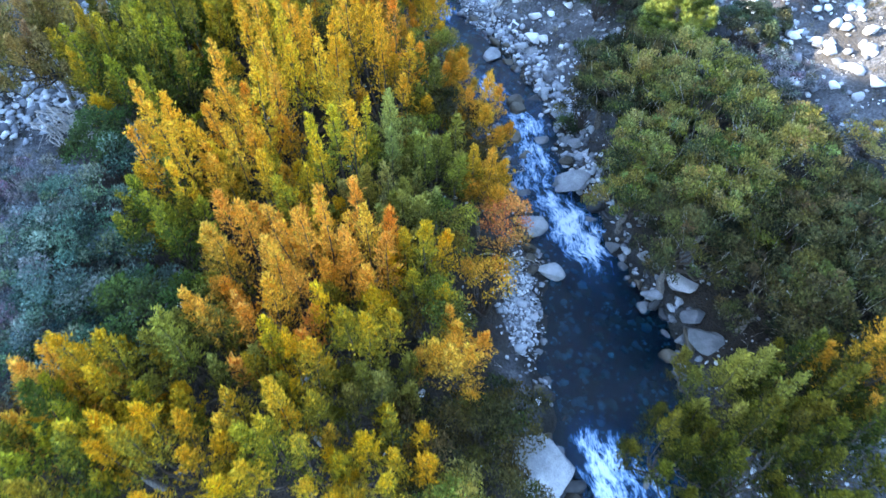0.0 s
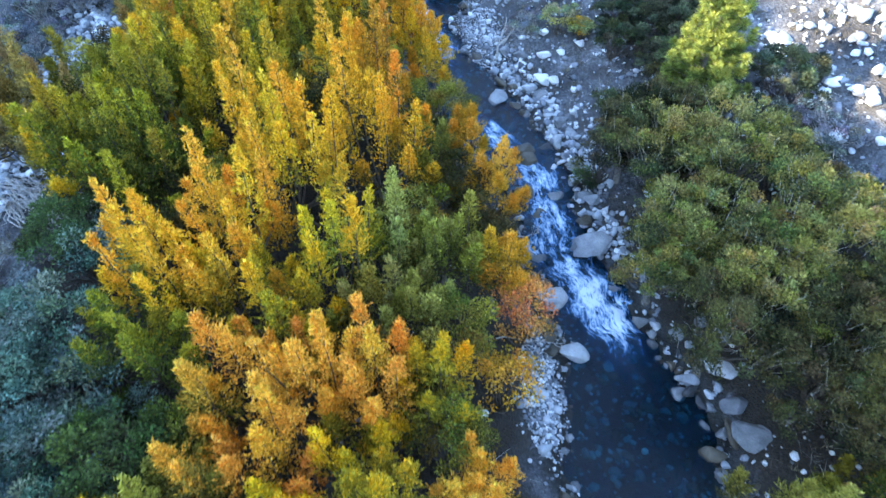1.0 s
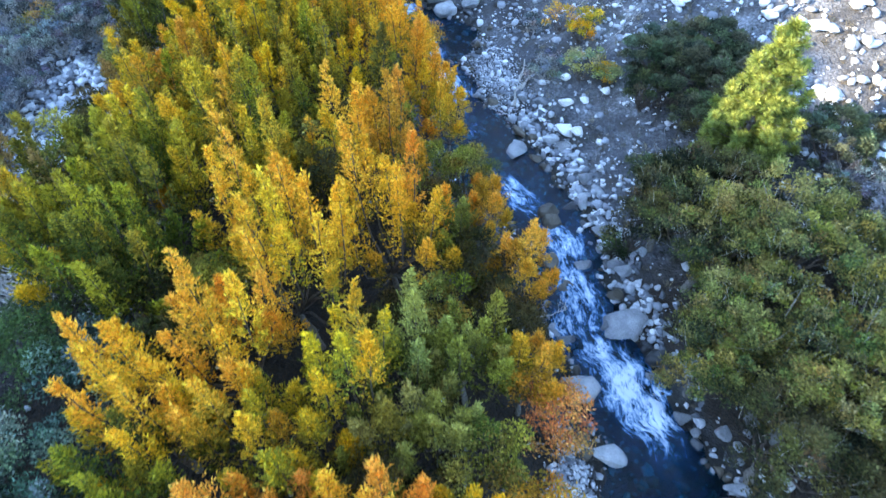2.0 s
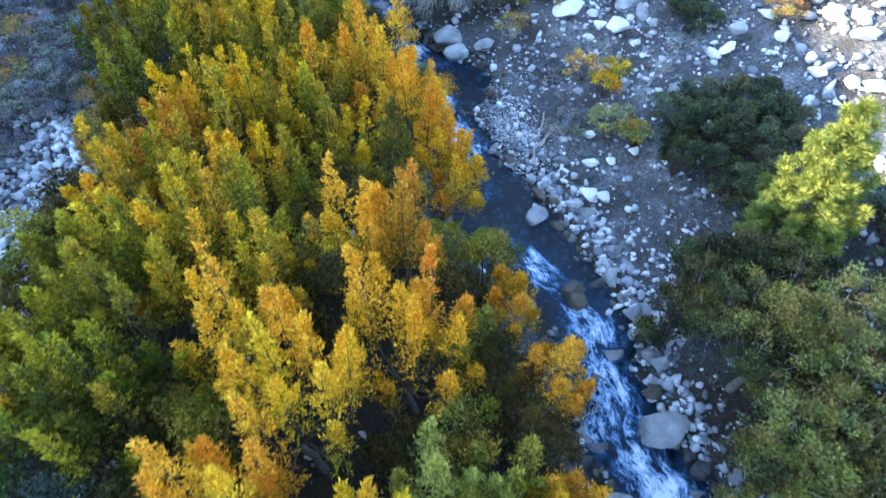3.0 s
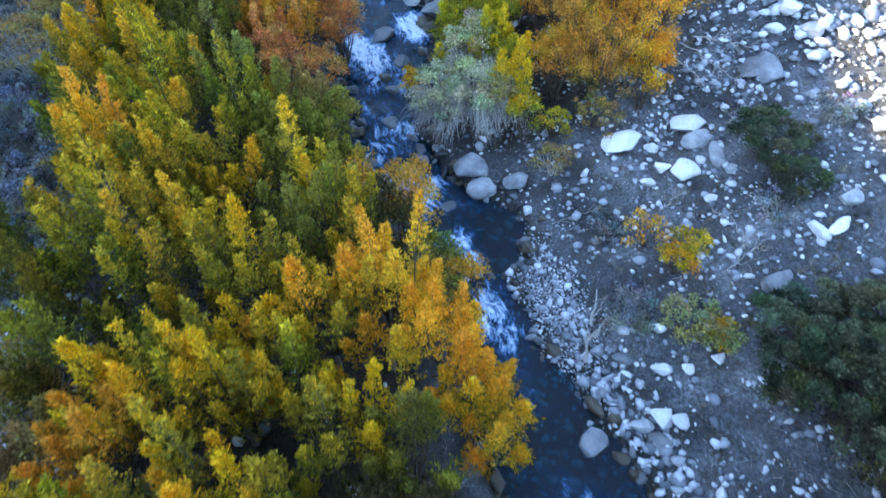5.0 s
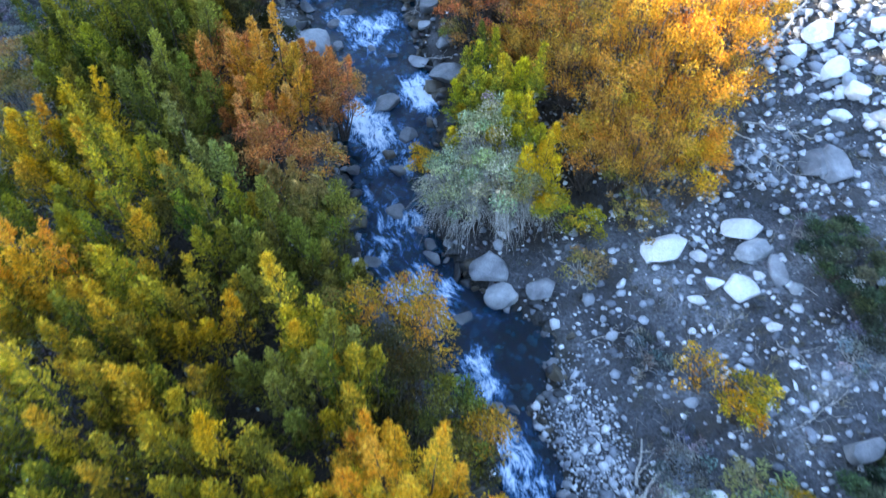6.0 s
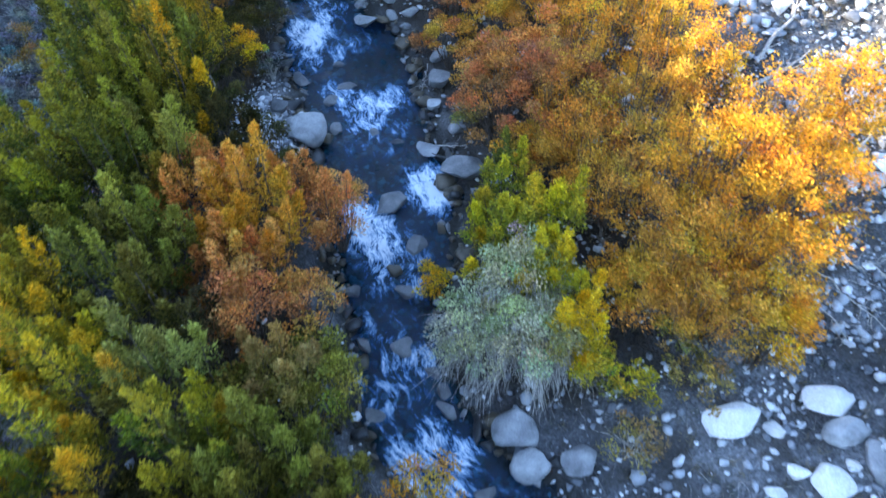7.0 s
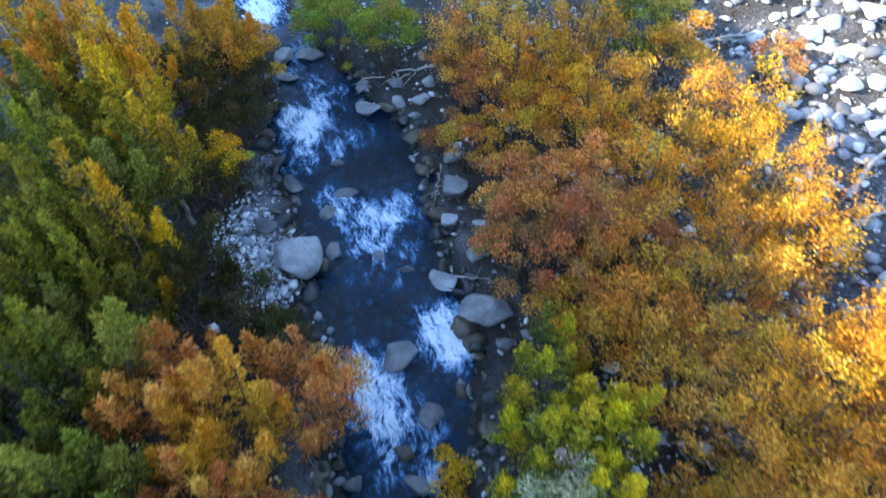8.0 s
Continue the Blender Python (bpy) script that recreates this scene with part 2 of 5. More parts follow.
def bank_left(y):
    return np.interp(y, [-40, -5, 6, 8.5, 10.6, 14, 16, 19, 22, 24, 26.2, 28.2, 30, 34, 35.7, 38, 39.4, 41.6, 44, 47, 50, 52, 54, 57, 59, 62, 65, 68, 75, 110],
                     [8, 4.2, 4.2, 3.6, 3.4, 4, 3.7, 2.9, 2.7, 2, -.3, -1.4, -1.2, -1.1, -2, -3.5, -4.8, -6.2, -6.3, -7.2, -7.5, -8.6, -8.5, -9.8, -10.7, -11.2, -11.4, -13.3, -17, -28]) + .16 * np.sin(y * 2.1 + 2) + .1 * np.sin(y * 4.7)


def smooth(a, b, v):
    s = np.clip((v - a) / (b - a), 0, 1)
    return s * s * (3 - 2 * s)


def wave(x, y, size, seed):
    """Cheap smooth unevenness between about -1 and 1."""
    a, b, c = seed * 1.7 + .3, seed * 2.9 + 1.1, seed * .8 + 2.3
    return (np.sin(x / size + a) * np.cos(y / size * 1.13 + b) + np.sin((x + y * .7) / size * 1.9 + c) * .5 + np.cos((y - x * .6) / size * 2.7 + a * b) * .3) / 1.8


def ground(x, y):
    """Height of the land: a stream bed between two banks, a stony slope on one side, a flat and then an unseen,
    shade-casting ridge on the other.
    """
    x, y = np.asarray(x, float), np.asarray(y, float)
    w, right, left = level(y), bank_right(y), bank_left(y)
    dr, dl = x - right, left - x
    steep = np.interp(y, [0, 38.5, 40, 43, 48, 52, 56], [.43, .43, .31, .29, .36, .36, .43])
    rise = .06 + .22 * smooth(0, 1.2, dr) + steep * np.maximum(dr - 1, 0) - .08 * np.maximum(dr - 15, 0)
    flat = .1 + .35 * smooth(0, 1.5, dl) + .19 * np.clip(dl, 0, 22)
    inside = np.minimum(-dr, -dl)
    bed = .1 - .55 * smooth(-.1, 1.1, inside) - .1 * smooth(1, 2.5, inside)
    z = w + np.where(dr > 0, rise, np.where(dl > 0, flat, bed))
    z = z + np.where(inside > 0, .05, .12) * wave(x, y, .55, 1) + .2 * smooth(1, 4, np.maximum(dr, dl)) * wave(x, y, 2.1, 2)
    # ridge out of view; its crest and notch are shaped to place sun and shade
    ridge = smooth(-24, -66, x) * (29.1 + .8 * smooth(26, 32, y) - .3 * smooth(38, 41, y) + 1.9 * (1 - smooth(18.5, 23, y)) + .35 * smooth(36, 46, y) - .9 * np.exp(-((y - 24.6) / 1.8) ** 2) + .35 * wave(x * 0, y, 1.3, 4) - np.clip(w, -2, 6)) * (1 - .35 * smooth(-70, -300, x))
    return z + ridge


def spaced(low, high, step, far):
    """Even steps between low and high, and growing ones out to far."""
    core = list(np.arange(low, high + step / 2, step))
    out, gap, a, b = [], step, low, high
    while b < far:
        gap *= 1.22
        a, b = a - gap, b + gap
        out += [a, b]
    return np.array(sorted(core + out))


def sheet(name, xs, ys, height, material):
    gx, gy = np.meshgrid(xs, ys)
    verts = np.stack([gx, gy, height(gx, gy)], -1).reshape(-1, 3)
    i = np.arange(len(ys) - 1)[:, None] * len(xs) + np.arange(len(xs) - 1)[None]
    faces = np.stack([i, i + 1, i + 1 + len(xs), i + len(xs)], -1).reshape(-1, 4)
    return fast_mesh(name, verts, faces, material)


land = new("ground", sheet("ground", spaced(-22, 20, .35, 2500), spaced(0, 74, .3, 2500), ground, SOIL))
spots = np.empty(len(land.data.vertices) * 3, np.float32)
land.data.vertices.foreach_get("co", spots)
spots = spots.reshape(-1, 3)
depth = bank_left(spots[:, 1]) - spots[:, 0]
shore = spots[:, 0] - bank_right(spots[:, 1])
# mask under the trees: leaf litter together with their painted shade
litter_and_shade = land.data.attributes.new("litter_and_shade", "FLOAT", "POINT")
litter_and_shade.data.foreach_set("value", np.maximum(smooth(.6, 2, depth) * (1 - smooth(-13, -14.5, spots[:, 0])), smooth(.3, 1, shore) * (1 - smooth(7, 9, shore)) * smooth(6, 9, spots[:, 1]) * (1 - smooth(20, 22.5, spots[:, 1])) + .85 * smooth(.3, 1, shore) * (1 - smooth(6, 8, shore)) * smooth(40, 43, spots[:, 1]) * (1 - smooth(64, 68, spots[:, 1]))).astype(np.float32))
wet = land.data.attributes.new("wet", "FLOAT", "POINT")
wet.data.foreach_set("value", (smooth(-.75, -.15, np.minimum(depth * -1, bank_right(spots[:, 1]) - spots[:, 0]))).astype(np.float32))
tagged(land, "stony grey-brown valley floor with gravel and leaf litter", "ground", kind="structure")

SPLASHES = []


def splash(x, y, r, k):
    """A stretch of white water."""
    SPLASHES.append((x, y, r, k))


splash(4.2, 23.1, 1.14, 0.8)
splash(4.5, 20.6, 1.24, 0.8)
splash(3.6, 19.4, 0.94, 0.8)
splash(4.8, 18.2, 1.02, 0.9)
splash(5.5, 17.0, 1.14, 1.2)
splash(6.1, 16.0, 1.13, 1.2)
splash(6.2, 15.0, 0.96, 0.7)
splash(6.6, 14.1, 0.80, 0.4)
splash(5.0, 7.5, 0.71, 0.9)
splash(5.5, 6.8, 0.92, 1.2)
splash(5.5, 6.1, 0.83, 1)
splash(2.3, 26.5, 0.60, 0.8)
splash(2.5, 25.6, 0.72, 0.9)
splash(3.2, 24.1, 0.55, 0.5)
splash(4.2, 23.5, 0.75, 0.8)
splash(3.8, 22.3, 0.77, 0.9)
splash(4.2, 21.2, 0.88, 0.9)
splash(4.4, 19.8, 0.82, 0.8)
splash(-0.3, 33.6, 0.76, 1)
splash(0.2, 32.5, 0.74, 0.9)
splash(0.8, 30.0, 0.55, 0.5)
splash(-5.3, 47.1, 1.00, 0.9)
splash(-4.0, 46.1, 0.78, 0.7)
splash(-3.7, 43.3, 0.76, 0.8)
splash(-4.9, 41.7, 0.88, 0.8)
splash(-1.5, 36.7, 0.78, 0.9)
splash(-0.6, 34.0, 0.78, 1)
splash(-0.3, 32.7, 0.71, 0.8)
splash(0.2, 31.5, 0.60, 0.5)
splash(-6.2, 55.4, 1.44, 0.9)
splash(-5.1, 56.4, 1.15, 0.8)
splash(-7.5, 56.4, 0.97, 0.8)
splash(-3.5, 50.7, 1.11, 1.3)
splash(-5.9, 48.7, 1.22, 1.2)
splash(-5.3, 47.6, 1.03, 1.1)
splash(-5.5, 45.9, 0.89, 0.5)
splash(-5.7, 44.4, 0.72, 0.6)
splash(-3.7, 43.1, 0.78, 0.9)
splash(-4.9, 41.8, 0.76, 0.8)
splash(-6.1, 42.1, 0.64, 0.8)
splash(-3.5, 40.3, 0.95, 0.9)
splash(-4.4, 39.8, 0.77, 0.9)
splash(-2.5, 39.9, 0.77, 0.9)
splash(-4.1, 38.9, 0.84, 0.9)
splash(-2.9, 38.7, 0.75, 0.9)
splash(-1.5, 36.8, 0.77, 1)
splash(-1.1, 35.9, 0.72, 0.9)
splash(-0.7, 34.2, 0.66, 0.8)
splash(-0.6, 33.1, 0.65, 0.9)
splash(0.1, 34.7, 0.43, 0.5)
splash(-12.5, 68.6, 1.46, 1.3)
splash(-9.3, 60.8, 1.13, 1.3)
splash(-10.0, 61.3, 0.78, 1.2)
splash(-8.9, 62.1, 0.63, 1.1)
splash(-9.3, 59.2, 1.14, 0.8)
splash(-7.9, 59.6, 0.74, 0.7)
splash(-8.1, 57.0, 0.79, 0.8)
splash(-6.4, 56.0, 0.94, 1)
splash(-5.5, 55.8, 0.80, 1)
splash(-6.6, 54.7, 0.87, 0.8)
splash(-6.0, 54.6, 0.73, 0.9)
splash(-4.9, 54.4, 0.73, 0.7)
splash(-6.9, 53.1, 0.84, 0.4)
splash(-3.2, 50.5, 1.01, 1.4)
splash(-6.3, 49.4, 0.88, 1.2)
splash(-5.5, 47.9, 0.90, 1.2)
splash(-4.4, 51.5, 0.60, 0.6)


def stream():
    ys, across = np.arange(-6, 84, .11), np.linspace(-.1, 1.1, 52)
    left, right = bank_left(ys), bank_right(ys)
    gx = left[:, None] + (right - left)[:, None] * across[None]
    gy = np.repeat(ys[:, None], len(across), 1)
    middle = np.exp(-((across - .5) / .38) ** 2)[None]
    rapid = smooth(16, 17.5, ys) * (1 - smooth(26, 29, ys)) + smooth(30, 31, ys) * (1 - smooth(34, 35, ys)) * .6 + smooth(37.5, 39, ys) * (1 - smooth(49, 50, ys)) + .8 * smooth(51, 53, ys) * (1 - smooth(57, 58, ys)) + smooth(59, 60, ys) + (1 - smooth(7, 8.5, ys))
    tumble = .9 * rapid[:, None] * middle * (.75 + .35 * wave(gx, gy, .7, 8))
    for x, y, r, k in SPLASHES:
        d2 = ((gx - x) ** 2 + ((gy - y) * .8) ** 2) / (r * 1.02) ** 2
        tumble = np.maximum(tumble, 1.22 * k * np.exp(-d2))
    chop = wave(gx, gy, .14, 5) * .5 + wave(gx, gy, .33, 6) + .7 * wave(gx * .6, gy, .8, 12)
    gz = level(gy) + .012 * wave(gx, gy, .3, 3) + tumble * (.06 + .12 * chop)
    verts = np.stack([gx, gy, gz], -1).reshape(-1, 3)
    w = len(across)
    i = np.arange(len(ys) - 1)[:, None] * w + np.arange(w - 1)[None]
    faces = np.stack([i, i + 1, i + 1 + w, i + w], -1).reshape(-1, 4)
    me = fast_mesh("water", verts, faces, WATER)
    layer = me.attributes.new("tumble", "FLOAT", "POINT")
    layer.data.foreach_set("value", tumble.ravel().astype(np.float32))
    along = np.concatenate([[0], np.cumsum(np.hypot(np.diff((left + right) / 2), np.diff(ys)))])
    flow = np.stack([np.repeat(along[:, None], w, 1), gx - ((left + right) / 2)[:, None]], -1).reshape(-1, 2)
    uv = me.uv_layers.new(name="flow")
    uv.data.foreach_set("uv", flow[faces.ravel()].astype(np.float32).ravel())
    ob = tagged(new("water", me), "clear blue mountain stream with white rapids between boulders", "stream", kind="structure")
    ob.visible_shadow = False
    return ob


stream()

# ---- boulders and cobbles ----
ROCKS = [rock_shape(s, 4, 9, .075, .29, .44) for s in range(4)] + [(v * 1.2, f) for v, f in (rock_shape(s, 4, 14, .035, .15, .29) for s in range(4, 9))] + [(v * 1.15, f) for v, f in (rock_shape(s, 3, 11, .045, .17, .33) for s in range(9, 18))]
ROCK_MESHES = {}
WORDS = {"white": "bleached white angular granite boulder lying among cobbles", "pale": "pale grey weathered granite boulder at the stream",
         "grey": "grey granite rock on the stony bank", "slate": "dark grey granite boulder beside the rapids", "brown": "wet brown rock standing in the stream"}
PLACED = []


def boulder(x, y, size, aspect, turn, tone):
    """A boulder of that width, half sunk in what it lies on."""
    rng = np.random.default_rng(int(x * 131 + y * 977 + 9000))
    shape = int(rng.integers(0, 4) if tone in ("pale", "brown") else rng.integers(4, 9)) if size > .9 or tone == "brown" else int(rng.integers(9, 18))
    key = (shape, tone)
    if key not in ROCK_MESHES:
        ROCK_MESHES[key] = fast_mesh("boulder", *ROCKS[shape], ROCK[tone], None, shape > 3)
    ob = new("boulder", ROCK_MESHES[key])
    z = max(float(ground(x, y)), float(level(y)) - .15) if bank_left(y) < x < bank_right(y) else float(ground(x, y))
    size *= 1.12
    ob.matrix_world = pose(x, y, z + size * (.22 if tone in ("white", "brown") else .16), rng.uniform(-12, 12), rng.uniform(-12, 12), turn + rng.uniform(-20, 20)) @ Matrix.Diagonal((size, size * aspect * 1.1, size * min(.85, .45 + .35 * aspect), 1))
    PLACED.append((x, y, size))
    return tagged(ob, WORDS[tone], "boulder", "boulders along the stream")


# the boulders, one by one
boulder(3.37, 6.48, 2.00, 1.0, 0, "pale")
boulder(9.23, 13.70, 1.23, 0.95, 0, "white")
boulder(8.25, 13.30, 0.75, 0.7, 0, "grey")
boulder(4.42, 14.45, 0.89, 1.1, 0, "pale")
boulder(3.81, 16.89, 1.33, 0.7, 0, "pale")
boulder(5.98, 19.29, 1.68, 0.85, 0, "grey")
boulder(3.71, 24.79, 0.89, 0.8, 0, "brown")
boulder(3.34, 22.28, 0.84, 0.9, 0, "brown")
boulder(9.71, 12.35, 0.93, 0.8, 0, "slate")
boulder(9.62, 11.26, 1.19, 1.2, 30, "slate")
boulder(8.98, 11.34, 0.51, 0.8, 0, "slate")
boulder(8.59, 10.05, 0.67, 0.7, 0, "slate")
boulder(9.12, 15.24, 0.72, 0.8, 0, "slate")
boulder(9.80, 14.78, 0.81, 0.8, 0, "slate")
boulder(8.28, 15.11, 0.58, 0.8, 0, "grey")
boulder(8.65, 14.67, 0.48, 0.8, 0, "pale")
boulder(2.49, 28.40, 1.12, 0.8, 0, "grey")
boulder(4.81, 29.04, 0.82, 0.9, 0, "white")
boulder(5.42, 28.93, 0.58, 0.8, 0, "white")
boulder(4.84, 28.46, 0.82, 0.8, 0, "pale")
boulder(4.24, 28.89, 0.68, 0.8, 0, "pale")
boulder(5.16, 27.79, 0.52, 0.8, 0, "pale")
boulder(5.44, 26.44, 0.83, 0.8, 0, "grey")
boulder(5.90, 25.83, 0.64, 1.3, 0, "grey")
boulder(5.17, 25.53, 0.73, 1.5, 0, "pale")
boulder(5.73, 23.73, 0.71, 0.9, 0, "grey")
boulder(6.21, 23.81, 0.58, 1.1, 0, "pale")
boulder(5.53, 24.35, 0.54, 0.7, 0, "grey")
boulder(6.61, 23.41, 0.57, 0.8, 0, "pale")
boulder(6.92, 23.87, 0.53, 0.8, 0, "grey")
boulder(7.36, 24.65, 0.58, 1.4, 30, "pale")
boulder(6.05, 21.96, 0.69, 0.8, 0, "grey")
boulder(5.84, 20.91, 0.55, 0.8, 0, "grey")
boulder(3.78, 24.36, 0.81, 0.9, 0, "brown")
boulder(3.19, 31.47, 0.66, 0.8, 0, "grey")
boulder(4.01, 31.15, 0.81, 0.8, 0, "grey")
boulder(3.20, 30.19, 0.65, 0.8, 0, "grey")
boulder(5.13, 31.87, 0.51, 0.8, 0, "white")
boulder(6.82, 30.64, 0.50, 0.8, 0, "white")
boulder(4.96, 26.89, 0.46, 0.8, 0, "pale")
boulder(6.08, 26.62, 0.46, 0.8, 0, "white")
boulder(13.36, 31.41, 0.63, 0.8, 0, "white")
boulder(12.83, 30.24, 0.51, 0.8, 0, "pale")
boulder(10.90, 33.97, 0.92, 0.5, 40, "white")
boulder(11.39, 34.79, 1.00, 0.5, 20, "pale")
boulder(12.52, 35.03, 0.62, 0.8, 0, "white")
boulder(15.23, 32.29, 1.09, 0.6, 0, "white")
boulder(14.66, 33.99, 0.84, 0.8, 0, "white")
boulder(14.84, 30.10, 0.78, 0.6, 0, "white")
boulder(12.89, 33.84, 0.61, 0.8, 0, "white")
boulder(3.46, 28.05, 0.63, 0.6, 0, "brown")
boulder(3.84, 27.49, 0.43, 0.8, 0, "brown")
boulder(5.42, 40.02, 1.61, 0.7, 0, "white")
boulder(7.98, 40.21, 1.34, 0.8, 0, "white")
boulder(8.03, 39.24, 1.20, 0.6, 0, "pale")
boulder(7.13, 37.88, 1.06, 1.0, 0, "white")
boulder(6.60, 38.43, 0.68, 0.8, 0, "white")
boulder(6.46, 39.66, 0.63, 0.8, 0, "white")
boulder(-0.33, 39.41, 1.24, 0.8, 0, "pale")
boulder(-1.15, 40.43, 1.62, 0.8, 0, "grey")
boulder(1.16, 39.52, 1.10, 1.0, 0, "grey")
boulder(10.23, 34.00, 0.56, 1.5, 0, "white")
boulder(8.47, 32.41, 1.36, 0.6, 20, "slate")
boulder(11.07, 36.14, 0.54, 0.8, 0, "white")
boulder(8.47, 38.30, 1.02, 1.0, 0, "grey")
boulder(5.96, 37.96, 0.61, 0.8, 0, "white")
boulder(7.87, 36.54, 0.49, 0.8, 0, "white")
boulder(8.88, 37.87, 0.57, 0.8, 0, "pale")
boulder(5.05, 30.52, 0.61, 0.8, 0, "white")
boulder(10.94, 41.80, 1.05, 1.5, 0, "grey")
boulder(4.51, 42.35, 0.94, 0.8, 0, "slate")
boulder(7.20, 43.10, 0.64, 0.8, 0, "grey")
boulder(12.34, 40.40, 0.57, 0.8, 0, "pale")
boulder(14.36, 39.01, 1.57, 0.6, 20, "white")
boulder(13.22, 37.46, 1.01, 0.5, 0, "white")
boulder(-4.93, 49.95, 1.45, 0.9, 0, "slate")
boulder(12.42, 44.65, 1.06, 0.9, 0, "white")
boulder(11.88, 45.58, 1.04, 1.2, -30, "white")
boulder(10.80, 42.31, 1.04, 1.5, -20, "slate")
boulder(12.16, 47.60, 1.22, 0.9, 0, "white")
boulder(11.28, 47.04, 0.88, 0.7, 0, "white")
boulder(11.88, 43.92, 0.81, 0.8, 0, "white")
boulder(14.14, 45.78, 1.22, 0.9, 0, "white")
boulder(13.88, 47.08, 1.01, 0.8, 0, "white")
boulder(9.70, 39.01, 0.51, 0.8, 0, "grey")
boulder(-4.40, 45.75, 0.80, 0.8, 0, "slate")
boulder(-3.54, 52.93, 0.94, 1.2, 0, "grey")
boulder(-3.30, 55.43, 0.93, 0.8, 0, "grey")
boulder(8.00, 38.46, 0.42, 0.8, 0, "white")
boulder(2.38, 41.27, 0.46, 0.8, 0, "pale")
boulder(-8.07, 55.98, 0.97, 0.7, 0, "slate")
boulder(13.12, 43.44, 0.91, 0.8, 0, "pale")
boulder(-8.84, 53.57, 1.90, 0.8, 0, "pale")
boulder(-1.88, 51.18, 1.87, 0.75, -15, "slate")
boulder(-6.68, 61.66, 1.25, 0.85, 0, "grey")
boulder(-4.33, 61.66, 0.80, 0.7, 0, "pale")
boulder(-5.34, 61.95, 0.87, 0.8, 0, "grey")
boulder(-4.58, 61.11, 0.65, 0.8, 0, "grey")
boulder(-9.58, 57.71, 0.91, 0.8, 0, "slate")
boulder(-10.10, 54.74, 1.18, 0.7, 0, "slate")
boulder(-7.25, 57.19, 0.99, 0.6, 0, "slate")
boulder(-3.08, 56.87, 1.41, 0.9, 0, "slate")
boulder(-2.33, 53.69, 1.07, 0.8, 0, "slate")
boulder(-2.02, 54.90, 0.63, 0.8, 0, "grey")
boulder(7.03, 58.22, 1.66, 0.9, 0, "slate")
boulder(-1.46, 50.11, 0.79, 0.8, 0, "slate")
boulder(-3.15, 58.53, 0.98, 0.6, 0, "grey")
boulder(-7.05, 62.95, 0.91, 0.8, 0, "grey")
boulder(-5.48, 62.84, 0.67, 0.8, 0, "grey")
boulder(-10.87, 64.81, 1.26, 0.8, 0, "slate")
boulder(-9.47, 65.06, 1.43, 0.6, 0, "slate")
boulder(-10.51, 63.62, 1.11, 0.6, 0, "slate")
boulder(-3.95, 62.10, 0.70, 0.8, 0, "pale")
boulder(7.26, 56.61, 0.99, 0.8, 0, "slate")
boulder(8.77, 55.53, 0.76, 0.7, 30, "white")
boulder(9.77, 56.28, 0.89, 0.7, 0, "white")
boulder(9.35, 58.68, 0.85, 0.8, 0, "white")
boulder(11.21, 58.73, 1.11, 0.8, 0, "white")
boulder(10.29, 57.72, 0.83, 0.7, 0, "white")
boulder(10.12, 59.09, 0.76, 0.8, 0, "white")
boulder(10.19, 54.60, 0.84, 0.7, 0, "white")
boulder(9.45, 57.13, 0.67, 0.8, 0, "white")
boulder(9.92, 55.32, 0.65, 0.8, 0, "white")
boulder(-7.86, 58.86, 0.74, 0.8, 0, "slate")
boulder(-4.85, 53.40, 0.85, 0.5, 0, "slate")
boulder(-4.29, 37.58, 0.60, 0.8, 0, "slate")
boulder(-5.31, 41.25, 0.63, 0.8, 0, "slate")
boulder(-2.96, 41.35, 0.71, 0.8, 0, "slate")
boulder(-4.36, 43.65, 0.85, 0.8, 0, "slate")
boulder(-6.28, 45.78, 0.70, 0.8, 0, "slate")
boulder(-3.02, 42.13, 0.77, 0.8, 0, "slate")
boulder(-7.62, 54.15, 0.92, 0.8, 0, "slate")
boulder(-1.82, 38.75, 0.64, 0.8, 0, "slate")
boulder(-4.81, 46.76, 0.61, 0.8, 0, "brown")
boulder(-3.41, 44.58, 0.63, 0.8, 0, "slate")
boulder(-6.27, 43.13, 0.65, 0.8, 0, "slate")
boulder(-3.42, 39.48, 0.56, 0.8, 0, "slate")
boulder(-0.81, 35.25, 0.60, 0.8, 0, "slate")
boulder(-5.89, 54.15, 0.74, 0.8, 0, "slate")
boulder(5.68, 20.50, 0.65, 0.8, 0, "brown")
boulder(4.77, 22.09, 0.68, 0.8, 0, "slate")
boulder(5.23, 19.32, 0.58, 0.8, 0, "slate")
boulder(3.94, 21.04, 0.66, 0.8, 0, "brown")
boulder(6.20, 21.57, 0.66, 0.8, 0, "grey")
boulder(3.61, 18.78, 0.62, 0.8, 0, "slate")
boulder(6.47, 17.28, 0.56, 0.8, 0, "slate")
boulder(7.12, 15.66, 0.68, 0.8, 0, "slate")
boulder(7.38, 14.91, 0.58, 0.8, 0, "slate")
boulder(7.96, 12.95, 0.61, 0.8, 0, "slate")
boulder(-3.39, 42.64, 0.84, 0.8, 0, "slate")
boulder(-5.77, 43.65, 0.81, 0.8, 0, "slate")
boulder(-0.27, 35.20, 0.61, 0.8, 0, "slate")
boulder(-4.10, 47.71, 1.02, 0.8, 0, "slate")
boulder(5.93, 30.49, 0.44, 0.8, 0, "white")
boulder(10.47, 37.48, 0.48, 0.8, 0, "white")

SMALL = [(v * 1.18, f) for v, f in (rock_shape(40 + s, 2, 11, .05, .15, .31) for s in range(8))]
TINY = [rock_shape(60 + s, 1, 5, .1) for s in range(10)]


